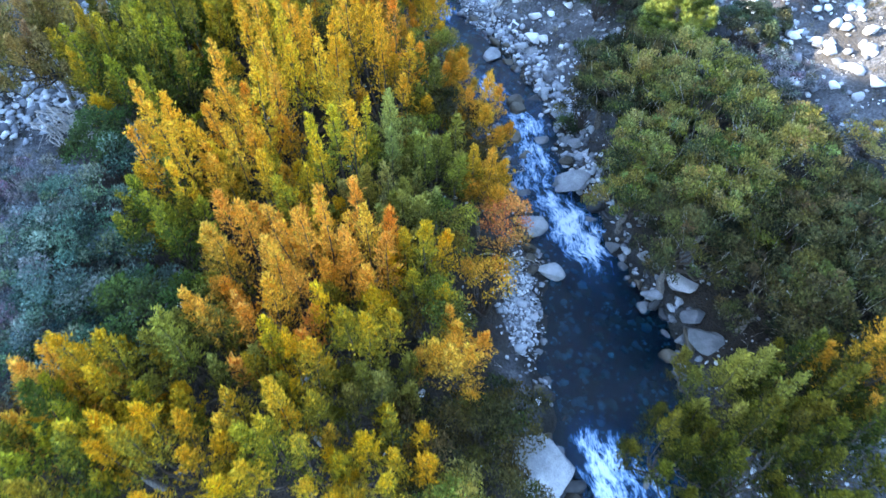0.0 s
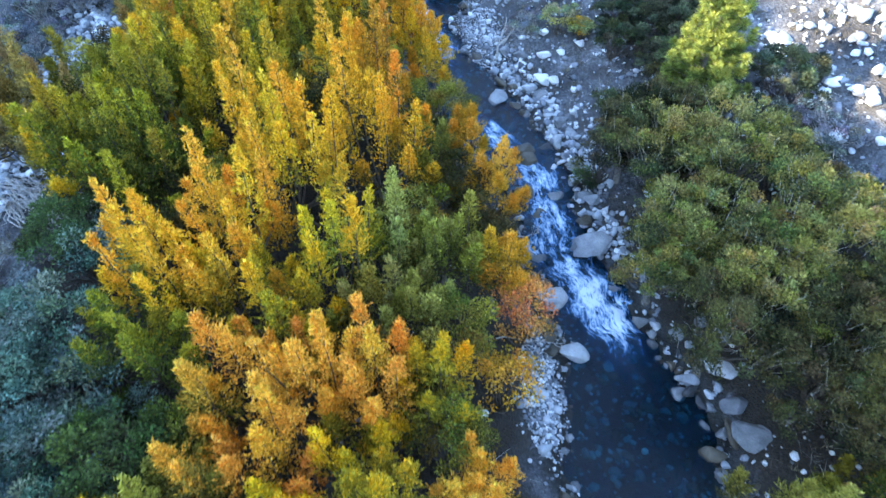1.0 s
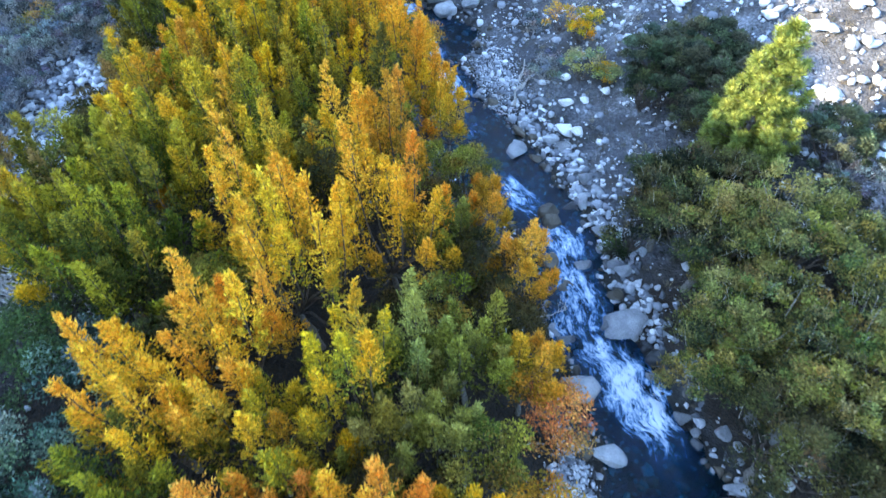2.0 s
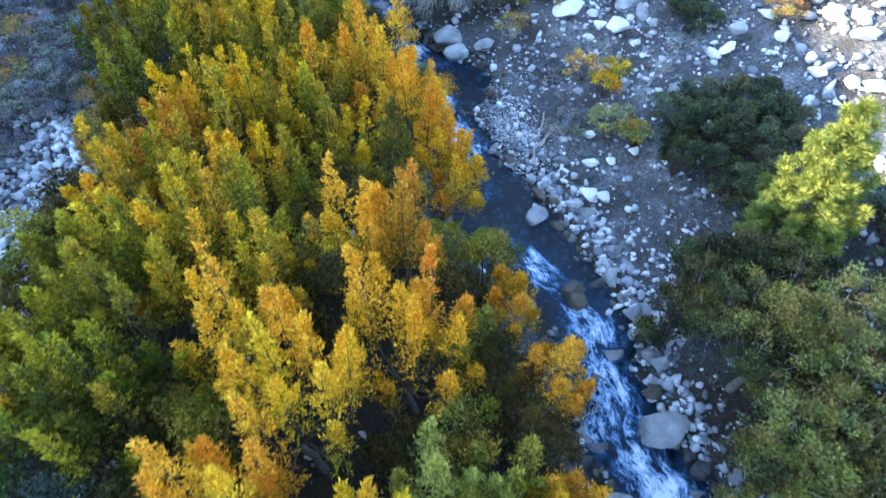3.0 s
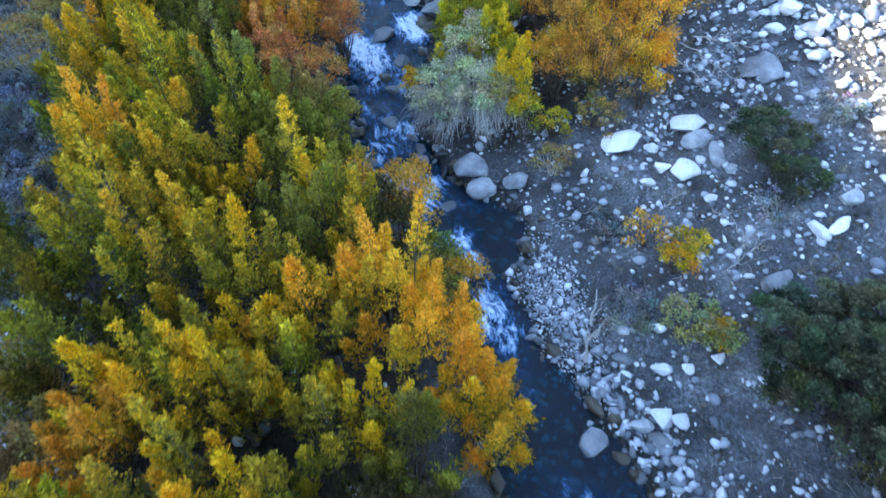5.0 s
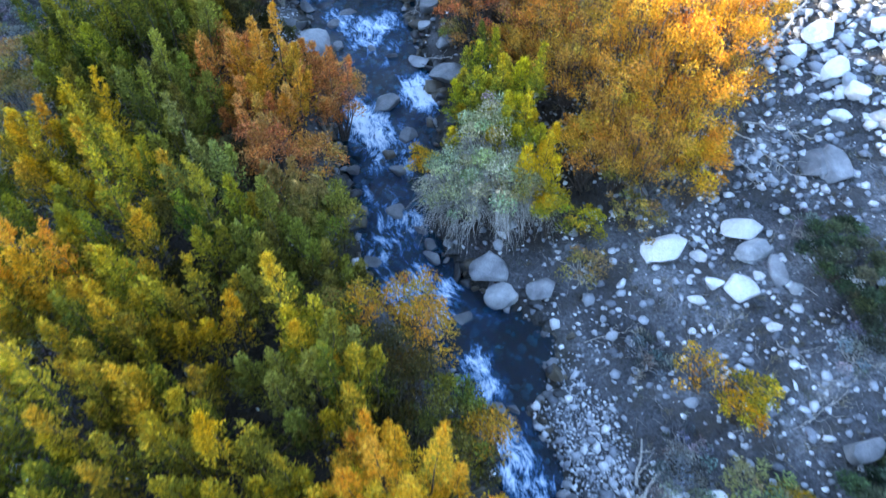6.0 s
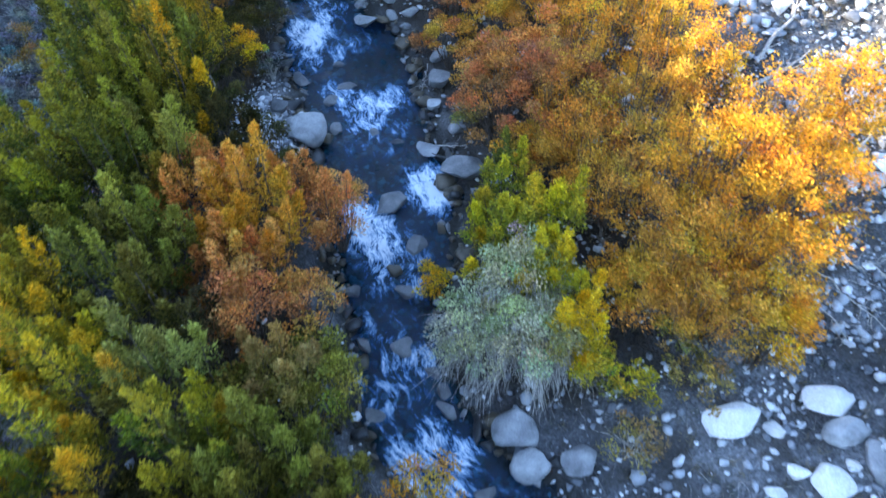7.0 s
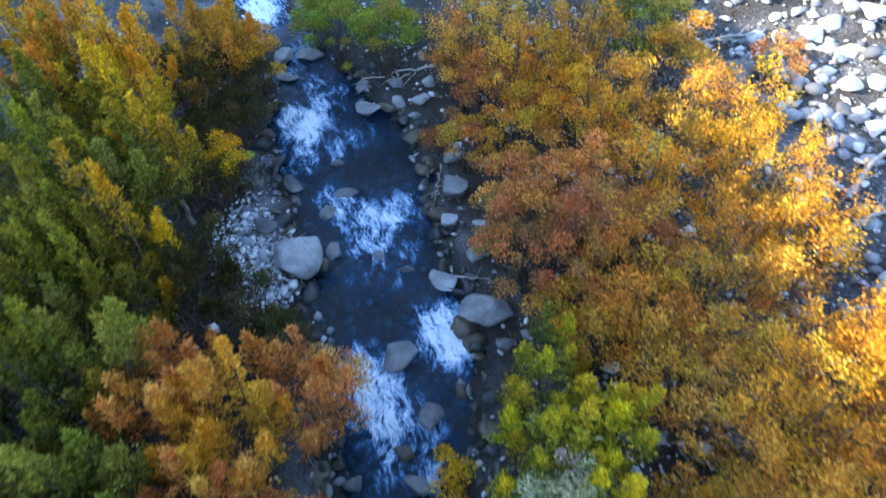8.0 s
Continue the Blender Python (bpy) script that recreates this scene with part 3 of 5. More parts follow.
def scatter(name, label, shapes, xs, ys, sizes, material, sink=.2, seed=1, flat=True):
    """Many stones in one mesh."""
    rng = np.random.default_rng(seed)
    zs = ground(xs, ys)
    verts, faces, at = [], [], 0
    for x, y, z, s in zip(xs, ys, zs, sizes):
        v, f = shapes[rng.integers(len(shapes))]
        turn = Euler(rng.uniform(0, 6.28, 3)).to_matrix()
        v = (v * rng.uniform(.52, 1.35, 3)) @ np.array(turn).T * s * (1, 1, .72)
        verts.append(v + (x, y, z + s * sink))
        faces.append(f + at)
        at += len(v)
    ob = new(name, fast_mesh(name, np.concatenate(verts), np.concatenate(faces), material, None, flat))
    return tagged(ob, label, "stones", kind="stuff")


def sprinkle(seed, count, chance, x0, x1, y0, y1):
    """Random places, thinned by a chance that depends on the place."""
    rng = np.random.default_rng(seed)
    x, y = rng.uniform(x0, x1, count), rng.uniform(y0, y1, count)
    keep = rng.uniform(0, 1, count) < chance(x, y)
    return x[keep], y[keep], rng


def bars(x, y):
    """Gravel bars at the water and the dry side channel."""
    channel = np.exp(-((x + 16.2 - .05 * (y - 25)) / 1.6) ** 2) * smooth(17, 20, y) * (1 - smooth(31, 34, y))
    near = np.exp(-(((x - 3.0) / .75) ** 2 + ((y - 12.8) / 2.1) ** 2) ** 2)
    middle = np.exp(-(((x - 2.1 + .2 * (y - 33.5)) / 1.0) ** 2 + ((y - 33.5) / 2.9) ** 2) ** 2)
    upper = np.exp(-(((x + 10.3 + .25 * (y - 53.5)) / 1.2) ** 2 + ((y - 53.7) / 2.4) ** 2) ** 2)
    return channel + near + middle + upper


def stony(x, y):
    """How stony the land is, from bare litter to packed cobbles."""
    dr, dl = x - bank_right(y), bank_left(y) - x
    patch = np.clip(.5 + .45 * wave(x, y, 1.5, 7) + .35 * wave(x, y, .6, 11), 0, 1)
    slope = np.where(dr > -.2, (.45 + .6 * np.exp(-((dr - 1.1) / 1.6) ** 2)) * (.12 + 1.0 * patch ** 1.8), 0)
    slope = slope * (1 + 1.2 * smooth(30, 38, y) * smooth(3, 7, dr) + 1.5 * smooth(8.5, 10.5, x) * smooth(40, 45, y))
    bed = np.where((dr < 0) & (dl < 0), .02, 0)
    edge = .1 * np.exp(-((dl - .3) / .5) ** 2)
    slope = slope * (1 - .8 * smooth(38, 42, y) * (1 - smooth(1.5, 3, dr))) * (1 - .75 * smooth(7, 8, y) * (1 - smooth(17, 19, y)))
    return np.clip(slope + bars(x, y) + bed + edge + .02, 0, 1)


STONE = [fast_mesh("stone", *SMALL[k], COBBLE_ONE, None, True) for k in range(8)]
sx, sy, rs = sprinkle(9, 2600, lambda x, y: np.exp(-((x - bank_right(y) - .9) / .9) ** 2) * smooth(12, 15, y) * (1 - smooth(31, 35, y)) + .1 * stony(x, y) * (x > bank_right(y)) * (y > 24), -6, 15, 12, 58)
for x, y in list(zip(sx, sy))[:320]:
    # the larger loose stones of the bank
    size = .2 + .36 * rs.random() ** 2.2
    ob = new("stone", STONE[rs.integers(8)])
    ob.matrix_world = pose(x, y, float(ground(x, y)) + size * .16, *rs.uniform(0, 360, 3)) @ Matrix.Diagonal((size * rs.uniform(.8, 1.3), size, size * rs.uniform(.6, .9), 1))
    tagged(ob, "angular grey or white stone on the bank", "stone", "loose stones of the bank")
sx, sy, rs = sprinkle(10, 15000, stony, -20, 19, 2, 72)
scatter("stones", "angular grey and white stones along the stream bank", SMALL[:1] + TINY, sx, sy, .19 + .36 * rs.random(len(sx)) ** 2.2, COBBLE, .2, 4)
sx, sy, rs = sprinkle(11, 30000, stony, -20, 19, 2, 72)
scatter("cobbles", "grey and white cobbles along the stream bank", TINY, sx, sy, .12 + .13 * rs.random(len(sx)), COBBLE, .16, 2)
sx, sy, rs = sprinkle(12, 42000, stony, -20, 19, 2, 72)
scatter("gravel", "loose grey gravel and pebbles between the cobbles", TINY, sx, sy, .05 + .075 * rs.random(len(sx)), COBBLE, .2, 3)
for k, (x0, x1, y0, y1, most) in enumerate(((1.5, 4.8, 9, 16, .12), (-.5, 4.6, 29.5, 37.5, .055), (-13, -8, 50.5, 57, .2), (-19.5, -13.5, 16, 34, .42))):
    sx, sy, rs = sprinkle(50 + k, int((x1 - x0) * (y1 - y0) * (70 if k == 3 else 230 if k == 1 else 260 if k == 0 else 150)), bars, x0, x1, y0, y1)
    scatter("gravel_bar", "bar of packed pale cobbles and gravel", SMALL[:2] + TINY[:6] if k == 3 else TINY, sx, sy, (.075 if k == 1 else .07) + most * rs.random(len(sx)) ** 1.7, COBBLE, .42 if k == 1 else .25, 60 + k)


def bank_wall(x, y):
    """Blocks packed along the foot of the stony slope."""
    dr = x - bank_right(y)
    return np.exp(-((dr - .55) / .55) ** 2) * smooth(17, 20, y) * (1 - smooth(30, 33, y)) + .12 * np.exp(-((dr - .4) / .4) ** 2) * smooth(9, 11, y) * (1 - smooth(15, 17, y))


def scree(x, y):
    """Sunlit scree high on the stony side."""
    return smooth(6.5, 9.5, x + .25 * (y - 56)) * smooth(40, 46, y) + .8 * smooth(12.5, 14, x) * smooth(19, 21.5, y)


def slope_blocks(x, y):
    dr = x - bank_right(y)
    return smooth(1, 3, dr) * (.3 + .7 * np.clip(.5 + .8 * wave(x, y, 1.1, 17), 0, 1)) * smooth(22, 25, y) * (1 - smooth(44, 48, y))


def wet_edge(x, y):
    """The dark, splashed foot of both banks."""
    dr, dl = x - bank_right(y), bank_left(y) - x
    near = np.exp(-((dr - .2) / .45) ** 2) + np.exp(-((dl - .2) / .45) ** 2) * (1 - np.exp(-((y - 12.4) / 3) ** 2))
    return near * (.5 + .5 * smooth(37, 40, y)) * (1 - np.clip(bars(x, y), 0, 1))


def bed(x, y):
    return ((x > bank_left(y)) & (x < bank_right(y))) * 1.0


for k, tone in enumerate(("grey", "slate", "brown")):
    sx, sy, rs = sprinkle(75 + k, 5200, bed, -12, 10, 5, 64)
    scatter("bed_stones", "stones on the bed under clear water", TINY, sx, sy, .12 + .4 * rs.random(len(sx)) ** 2.2, ROCK[tone], .05, 45 + k, False)
for k, tone in enumerate(("wet", "brown")):
    sx, sy, rs = sprinkle(70 + k, 4600, wet_edge, -13, 11, 5, 64)
    scatter("wet_rocks", "dark wet rocks edging the rapids", SMALL, sx, sy, .25 + .75 * rs.random(len(sx)) ** 2, ROCK[tone], .12, 95 + k, False)
for k, (name, words, chance, count, small, large, box) in enumerate((
        ("bank_blocks", "angular pale blocks packed at the water's edge", bank_wall, 5200, .26, .5, (2, 12, 9, 34)),
        ("scree", "packed bright granite rocks on the sunny scree", scree, 3400, .3, .8, (4, 20, 19, 72)),
        ("slope_blocks", "scattered white and grey blocks on the slope", slope_blocks, 1300, .2, .42, (0, 16, 22, 48)))):
    sx, sy, rs = sprinkle(80 + k, count, chance, *box)
    scatter(name, words, SMALL[:4] + TINY[:6] if name == "scree" else SMALL[:2] + TINY, sx, sy, small + (large - small) * rs.random(len(sx)) ** 1.6, COBBLE, .2, 90 + k)


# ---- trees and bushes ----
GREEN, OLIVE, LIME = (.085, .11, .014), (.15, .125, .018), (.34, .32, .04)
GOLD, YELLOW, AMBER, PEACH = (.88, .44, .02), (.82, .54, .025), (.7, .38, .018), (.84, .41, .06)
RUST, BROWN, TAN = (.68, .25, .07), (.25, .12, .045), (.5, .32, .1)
# leaf colours low in the crown (darkened in part for inner shade), in its body and at the tips, and words for the label
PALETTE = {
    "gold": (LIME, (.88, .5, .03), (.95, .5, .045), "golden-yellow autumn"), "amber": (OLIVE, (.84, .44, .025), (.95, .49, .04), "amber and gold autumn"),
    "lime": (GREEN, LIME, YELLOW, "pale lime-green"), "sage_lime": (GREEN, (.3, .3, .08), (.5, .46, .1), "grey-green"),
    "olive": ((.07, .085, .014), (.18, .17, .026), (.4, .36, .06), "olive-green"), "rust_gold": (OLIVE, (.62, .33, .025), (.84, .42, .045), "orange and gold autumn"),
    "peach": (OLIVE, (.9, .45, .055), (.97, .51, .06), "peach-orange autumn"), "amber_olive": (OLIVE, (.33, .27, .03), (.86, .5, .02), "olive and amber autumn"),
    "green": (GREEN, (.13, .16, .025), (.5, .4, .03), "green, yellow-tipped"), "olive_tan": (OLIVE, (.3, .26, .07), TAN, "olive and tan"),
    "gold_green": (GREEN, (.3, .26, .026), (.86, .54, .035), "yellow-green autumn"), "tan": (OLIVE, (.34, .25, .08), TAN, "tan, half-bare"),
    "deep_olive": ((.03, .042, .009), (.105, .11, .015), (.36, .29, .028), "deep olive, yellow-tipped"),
    # copy of deep_olive, darkened to paint shade on the near right trees
    "shade_olive": ((.024, .036, .008), (.06, .07, .011), (.23, .195, .02), "green darkened for shade, yellow-tipped"),
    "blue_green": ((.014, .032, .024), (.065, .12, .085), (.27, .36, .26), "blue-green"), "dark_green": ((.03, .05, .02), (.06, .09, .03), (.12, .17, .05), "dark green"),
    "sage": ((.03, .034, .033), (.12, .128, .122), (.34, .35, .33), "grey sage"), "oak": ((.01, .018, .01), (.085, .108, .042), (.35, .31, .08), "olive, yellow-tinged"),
    # oak_dark and dark_olive are dark leaves, deepened further for shaded gaps under trees
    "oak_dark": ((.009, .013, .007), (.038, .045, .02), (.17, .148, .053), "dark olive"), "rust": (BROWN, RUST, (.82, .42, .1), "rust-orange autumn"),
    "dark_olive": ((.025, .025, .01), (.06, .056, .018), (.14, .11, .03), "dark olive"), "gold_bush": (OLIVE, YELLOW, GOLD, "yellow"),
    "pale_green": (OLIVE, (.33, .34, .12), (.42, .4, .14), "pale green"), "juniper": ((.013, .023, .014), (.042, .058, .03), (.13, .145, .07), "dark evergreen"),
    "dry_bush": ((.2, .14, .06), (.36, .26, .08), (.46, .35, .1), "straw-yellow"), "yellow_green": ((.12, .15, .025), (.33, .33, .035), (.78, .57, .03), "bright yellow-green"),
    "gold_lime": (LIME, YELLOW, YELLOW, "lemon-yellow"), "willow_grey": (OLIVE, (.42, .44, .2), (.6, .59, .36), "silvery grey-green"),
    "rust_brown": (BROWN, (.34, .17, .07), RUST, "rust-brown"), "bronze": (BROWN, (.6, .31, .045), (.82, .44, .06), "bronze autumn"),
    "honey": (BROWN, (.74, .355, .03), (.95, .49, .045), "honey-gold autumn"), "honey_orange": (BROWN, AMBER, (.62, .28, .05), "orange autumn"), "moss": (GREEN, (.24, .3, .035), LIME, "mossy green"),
}


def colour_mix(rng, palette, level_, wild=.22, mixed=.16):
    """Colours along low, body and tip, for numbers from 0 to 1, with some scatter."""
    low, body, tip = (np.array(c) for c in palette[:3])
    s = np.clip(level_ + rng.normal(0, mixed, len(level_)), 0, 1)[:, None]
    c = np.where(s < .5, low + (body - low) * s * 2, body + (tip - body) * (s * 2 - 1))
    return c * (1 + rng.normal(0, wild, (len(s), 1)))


def plume_crown(rng, tips, roots, widths, palette, per_twig, leaf):
    """Leaves on the twigs of upright plumes: each plume runs from a root to a tip and narrows to a feathered point."""
    at, way, tone, hue = [], [], [], []
    for tip, root, wide in zip(tips, roots, widths):
        axis = tip - root
        n = int(108 * wide)
        u = rng.random(n) ** .75
        ang = rng.uniform(0, 6.283, n)
        reach = wide * (1 - u) ** 1.12 * (.78 + .25 * np.sin(np.clip(u * 3.2, 0, 1.57))) * rng.uniform(.5, 1.2, n) + .05
        out = np.stack([np.cos(ang), np.sin(ang), rng.uniform(.5, 1.4, n)], 1)
        start = root + axis * u[:, None]
        s = .12 + .88 * rng.random((n, per_twig)) ** .6
        place = start[:, None] + out[:, None] * (reach[:, None] * s)[:, :, None] + rng.normal(0, .042, (n, per_twig, 3))
        direction = out[:, None] + (0, 0, .5) + rng.normal(0, .55, (n, per_twig, 3))
        mood = rng.normal(0, .2)
        at.append(place.reshape(-1, 3))
        way.append(direction.reshape(-1, 3))
        # tips turn yellow; low and inner leaves are also darkened for crown shade
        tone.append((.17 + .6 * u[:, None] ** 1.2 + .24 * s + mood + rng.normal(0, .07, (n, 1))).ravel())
        hue.append(np.tile((rng.normal(1, .05), rng.normal(1, .07), rng.normal(1, .1)), (n * per_twig, 1)))
    at, way, tone, hue = np.concatenate(at), np.concatenate(way), np.concatenate(tone), np.concatenate(hue)
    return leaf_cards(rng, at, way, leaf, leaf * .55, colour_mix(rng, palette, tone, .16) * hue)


def rooted(name, x, y, label, category, group):
    base = new(name)
    base.empty_display_size = .2
    base.location = (x, y, float(ground(x, y)) - .05)
    return tagged(base, label, category, group)


def woody(rng, base, height, roots, tips, thick, sides=4, bark=None):
    """A leaning trunk and one limb to every plume."""
    fork = np.array((rng.normal(0, .15), rng.normal(0, .15), height * .3))
    trunk = tubes([(bend(rng, (0, 0, -.1), fork, 5, .05), np.linspace(thick * 1.3, thick * .8, 5))], 7)
    part("trunk", fast_mesh("trunk", *trunk, BARK), base)
    for root, tip in zip(roots, tips):
        a, b = bend(rng, fork, root, 4, .08), bend(rng, root, tip, 4, .05)
        part("limb", fast_mesh("limb", *tubes([(np.concatenate([a, b[1:]]), np.linspace(thick * .5, .008, 7))], sides), bark or BARK), base)


def tree(x, y, height, radius, kind):
    """A young riverside tree with many upright plumes of small leaves."""
    rng = np.random.default_rng(int(x * 211 + y * 1301 + 50000))
    palette = PALETTE[kind]
    base = rooted("cottonwood_tree", x, y, palette[3] + " cottonwood tree on the stream flat", "tree", "riverside grove")
    radius = max(radius, .9)
    radius *= 1.12
    count = int(5 + radius * radius * 2.7)
    k = np.arange(count)
    r = radius * np.sqrt((k + .5) / count) * rng.uniform(.85, 1.1, count)
    a = k * 2.39996 + rng.uniform(0, 6.28) + rng.normal(0, .25, count)
    top = height * (1.06 - .36 * (r / radius) ** 2 + rng.normal(0, .11, count))
    tips = np.stack([r * np.cos(a), r * np.sin(a), top], 1)
    roots = np.stack([tips[:, 0] * .78, tips[:, 1] * .78, top * rng.uniform(.43, .61, count)], 1)
    woody(rng, base, height, roots, tips, .025 + .012 * height, 3, TWIG)
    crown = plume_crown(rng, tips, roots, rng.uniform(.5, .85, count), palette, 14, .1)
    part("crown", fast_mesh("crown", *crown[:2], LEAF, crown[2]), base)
    return base


def clump_crown(rng, centres, sizes, palette, density, leaf, lift=.5, bare=0.0, spray=0.0, moods=None):
    """Leaves in the outer part of many small clumps; lit tops and shaded insides are put into the colour."""
    at, way, tone, hue = [], [], [], []
    moods = rng.normal(0, .22, len(centres)) if moods is None else moods
    for c, s, mood in zip(centres, sizes, moods):
        n = max(20, int(density * s * s * (.12 if rng.random() < bare else 1)))
        d = rng.normal(0, 1, (n, 3))
        d /= np.linalg.norm(d, axis=1, keepdims=True)
        d[:, 2] = np.where(d[:, 2] < -.25, -d[:, 2], d[:, 2])
        rr = s * rng.random(n) ** .45
        axis = c * (1, 1, .55) / np.linalg.norm(c)
        at.append(c + d * rr[:, None] * (1, 1, .8) + axis * (spray * (rng.random((n, 1)) ** 2 - .45)))
        way.append(d * .8 + rng.normal(0, .6, (n, 3)) + (0, 0, lift))
        # upper and outer leaves lighter, lower and inner ones darker: painted top light
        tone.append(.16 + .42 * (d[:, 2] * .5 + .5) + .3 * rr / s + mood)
        hue.append(np.tile((rng.normal(1, .12), rng.normal(1, .09), rng.normal(1, .15)), (n, 1)))
    at, way, tone, hue = np.concatenate(at), np.concatenate(way), np.concatenate(tone), np.concatenate(hue)
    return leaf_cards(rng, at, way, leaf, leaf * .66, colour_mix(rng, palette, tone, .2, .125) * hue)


def dome(rng, count, radius, height, low=.35, lumpy=.09):
    """Places spread over a lumpy dome."""
    k = np.arange(count)
    r = radius * np.sqrt((k + .5) / count) * rng.uniform(.8, 1.12, count)
    a = k * 2.39996 + rng.uniform(0, 6.28) + rng.normal(0, .3, count)
    z = height * (low + (1 - low) * np.sqrt(np.clip(1 - (r / radius / 1.15) ** 2, 0, 1))) + rng.normal(0, lumpy, count) * height
    return np.stack([r * np.cos(a), r * np.sin(a), np.clip(z, .12, None)], 1)


def round_tree(x, y, height, radius, kind):
    """A broad, round-headed tree with clumped leaves and pale twigs showing between them."""
    rng = np.random.default_rng(int(x * 199 + y * 1201 + 70000))
    palette = PALETTE[kind]
    base = rooted("alder_tree", x, y, palette[3] + " broad alder tree on the stony bank", "tree", "broad trees on the bank")
    lobes = dome(rng, int(6 + radius * radius * 1.9), radius * .92, height * .88, .5, .1)
    woody(rng, base, height, lobes * (.55, .55, .62), lobes, .05 + .018 * height, 4, TWIG)
    tips, moods = [], []
    for lobe in lobes:
        # leaf clumps over the upper side of each rounded bough
        way = rng.normal(0, 1, (15, 3))
        way[:, 2] = np.abs(way[:, 2]) * 1.1 - .25
        way /= np.linalg.norm(way, axis=1, keepdims=True)
        tips.append(lobe + way * rng.uniform(.5, .82) * rng.uniform(.75, 1.1, (15, 1)) * (1, 1, .8))
        # clumps facing up get lighter leaf colours, as if lit from above
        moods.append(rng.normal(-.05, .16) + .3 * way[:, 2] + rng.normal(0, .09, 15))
    tips, moods = np.concatenate(tips), np.concatenate(moods)
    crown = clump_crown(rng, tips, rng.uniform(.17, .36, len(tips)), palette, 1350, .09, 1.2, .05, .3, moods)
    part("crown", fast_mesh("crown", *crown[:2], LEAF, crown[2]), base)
    bare = [(bend(rng, t * .8, t * 1.0 + rng.normal(0, .25, 3) + (0, 0, .25), 4, .04), (.012, .009, .006, .003)) for t in tips[::3]]
    part("bare_wood", fast_mesh("bare_wood", *tubes(bare, 3), DEAD), base, "pale bare twigs", "stuff")
    return base


def loose_tree(x, y, height, radius, kind):
    """An open-crowned tree: long ascending branches with loose gold leaves, some twigs bare."""
    rng = np.random.default_rng(int(x * 177 + y * 1409 + 90000))
    palette = PALETTE[kind]
    base = rooted("birch_tree", x, y, palette[3] + " open-crowned birch on the stony slope", "tree", "golden trees on the slope")
    count = int(16 + radius * radius * 9)
    tips = dome(rng, count, radius, height, .45)
    roots = tips * (.62, .62, .5)
    woody(rng, base, height, roots, tips, .022 + .008 * height, 4, TWIG)
    inner = tips * (.88, .88, .7) + rng.normal(0, .3, (count, 3)) * (1, 1, .6)
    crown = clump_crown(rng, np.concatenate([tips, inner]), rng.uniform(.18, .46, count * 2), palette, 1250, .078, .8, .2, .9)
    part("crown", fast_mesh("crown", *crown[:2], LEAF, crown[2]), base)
    bare = [(bend(rng, t * .75, t * 1.02 + rng.normal(0, .3, 3) + (0, 0, .2), 5, .05), (.014, .011, .008, .005, .003)) for t in tips]
    part("bare_wood", fast_mesh("bare_wood", *tubes(bare, 3), TWIG), base, "thin brown twigs", "stuff")
    return base


KINDS = {"juniper": ("juniper_bush", "juniper bush on the stony slope"), "sage": ("sagebrush", "sagebrush on dry ground"),
         "willow_grey": ("willow_shrub", "willow shrub with long bare stems at the water"), "dry_bush": ("rabbitbrush", "rabbitbrush in the sun")}


def bush(x, y, height, radius, kind):
    """A shrub of many stems from the ground, with leaves in clumps or, on willows, on long drooping rods."""
    rng = np.random.default_rng(int(x * 157 + y * 1103 + 30000))
    palette = PALETTE[kind]
    name, words = KINDS.get(kind, ("shrub", "shrub on the stream bank"))
    base = rooted(name, x, y, palette[3] + " " + words, "shrub", "shrubs on the banks")
    count = int(9 + radius * radius * (11 if height > 1.6 else 9))
    tips = dome(rng, count, radius, height, .3)
    stems = [(bend(rng, (rng.normal(0, .08), rng.normal(0, .08), -.05), t, 5, .07), np.linspace(.022 + .006 * height, .006, 5)) for t in tips]
    pale = kind in ("willow_grey", "sage", "tan")
    part("wood", fast_mesh("wood", *tubes(stems, 3), DEAD if kind in ("sage", "tan") else TWIG), base, "many thin stems", "stuff")
    density = {"willow_grey": 420, "tan": 330, "sage": 800, "juniper": 1500, "rust": 420, "rust_gold": 300}.get(kind, 560)
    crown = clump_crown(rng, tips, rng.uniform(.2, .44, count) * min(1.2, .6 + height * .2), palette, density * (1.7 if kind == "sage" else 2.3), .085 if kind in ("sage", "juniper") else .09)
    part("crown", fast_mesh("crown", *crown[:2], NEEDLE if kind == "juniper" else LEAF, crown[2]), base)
    if pale:
        rods = []
        long = kind == "willow_grey"
        for t in np.repeat(tips, 15 if long else 1, 0):
            # willow rods arch out of the crown and hang down round it
            reach = rng.uniform(1.05, 1.5)
            over = t * (1.0, 1.0, 1.05) + rng.normal(0, .2, 3)
            end = t * (reach, reach, .55 if long else .95) + rng.normal(0, .25, 3) + (0, -.35 if long else 0, -.15)
            k = np.linspace(0, 1, 6)[:, None]
            arc = t * .5 * (1 - k) ** 2 + 2 * k * (1 - k) * over + k * k * end
            rods.append((arc, np.array((.014, .013, .011, .009, .006, .003)) * (1.1 if long else .8)))
        part("brushwood", fast_mesh("brushwood", *tubes(rods, 3), DEAD), base, "bleached bare rods", "stuff")
    return base


bush(0.30, 4.26, 4.0, 1.00, "olive")
bush(-12.50, 4.52, 3.5, 1.00, "olive")
tree(-9.05, 4.62, 5.5, 1.84, "green")
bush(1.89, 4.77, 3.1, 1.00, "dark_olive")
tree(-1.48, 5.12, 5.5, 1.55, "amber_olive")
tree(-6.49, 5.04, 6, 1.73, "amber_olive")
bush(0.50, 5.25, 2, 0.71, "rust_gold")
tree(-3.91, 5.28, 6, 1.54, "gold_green")
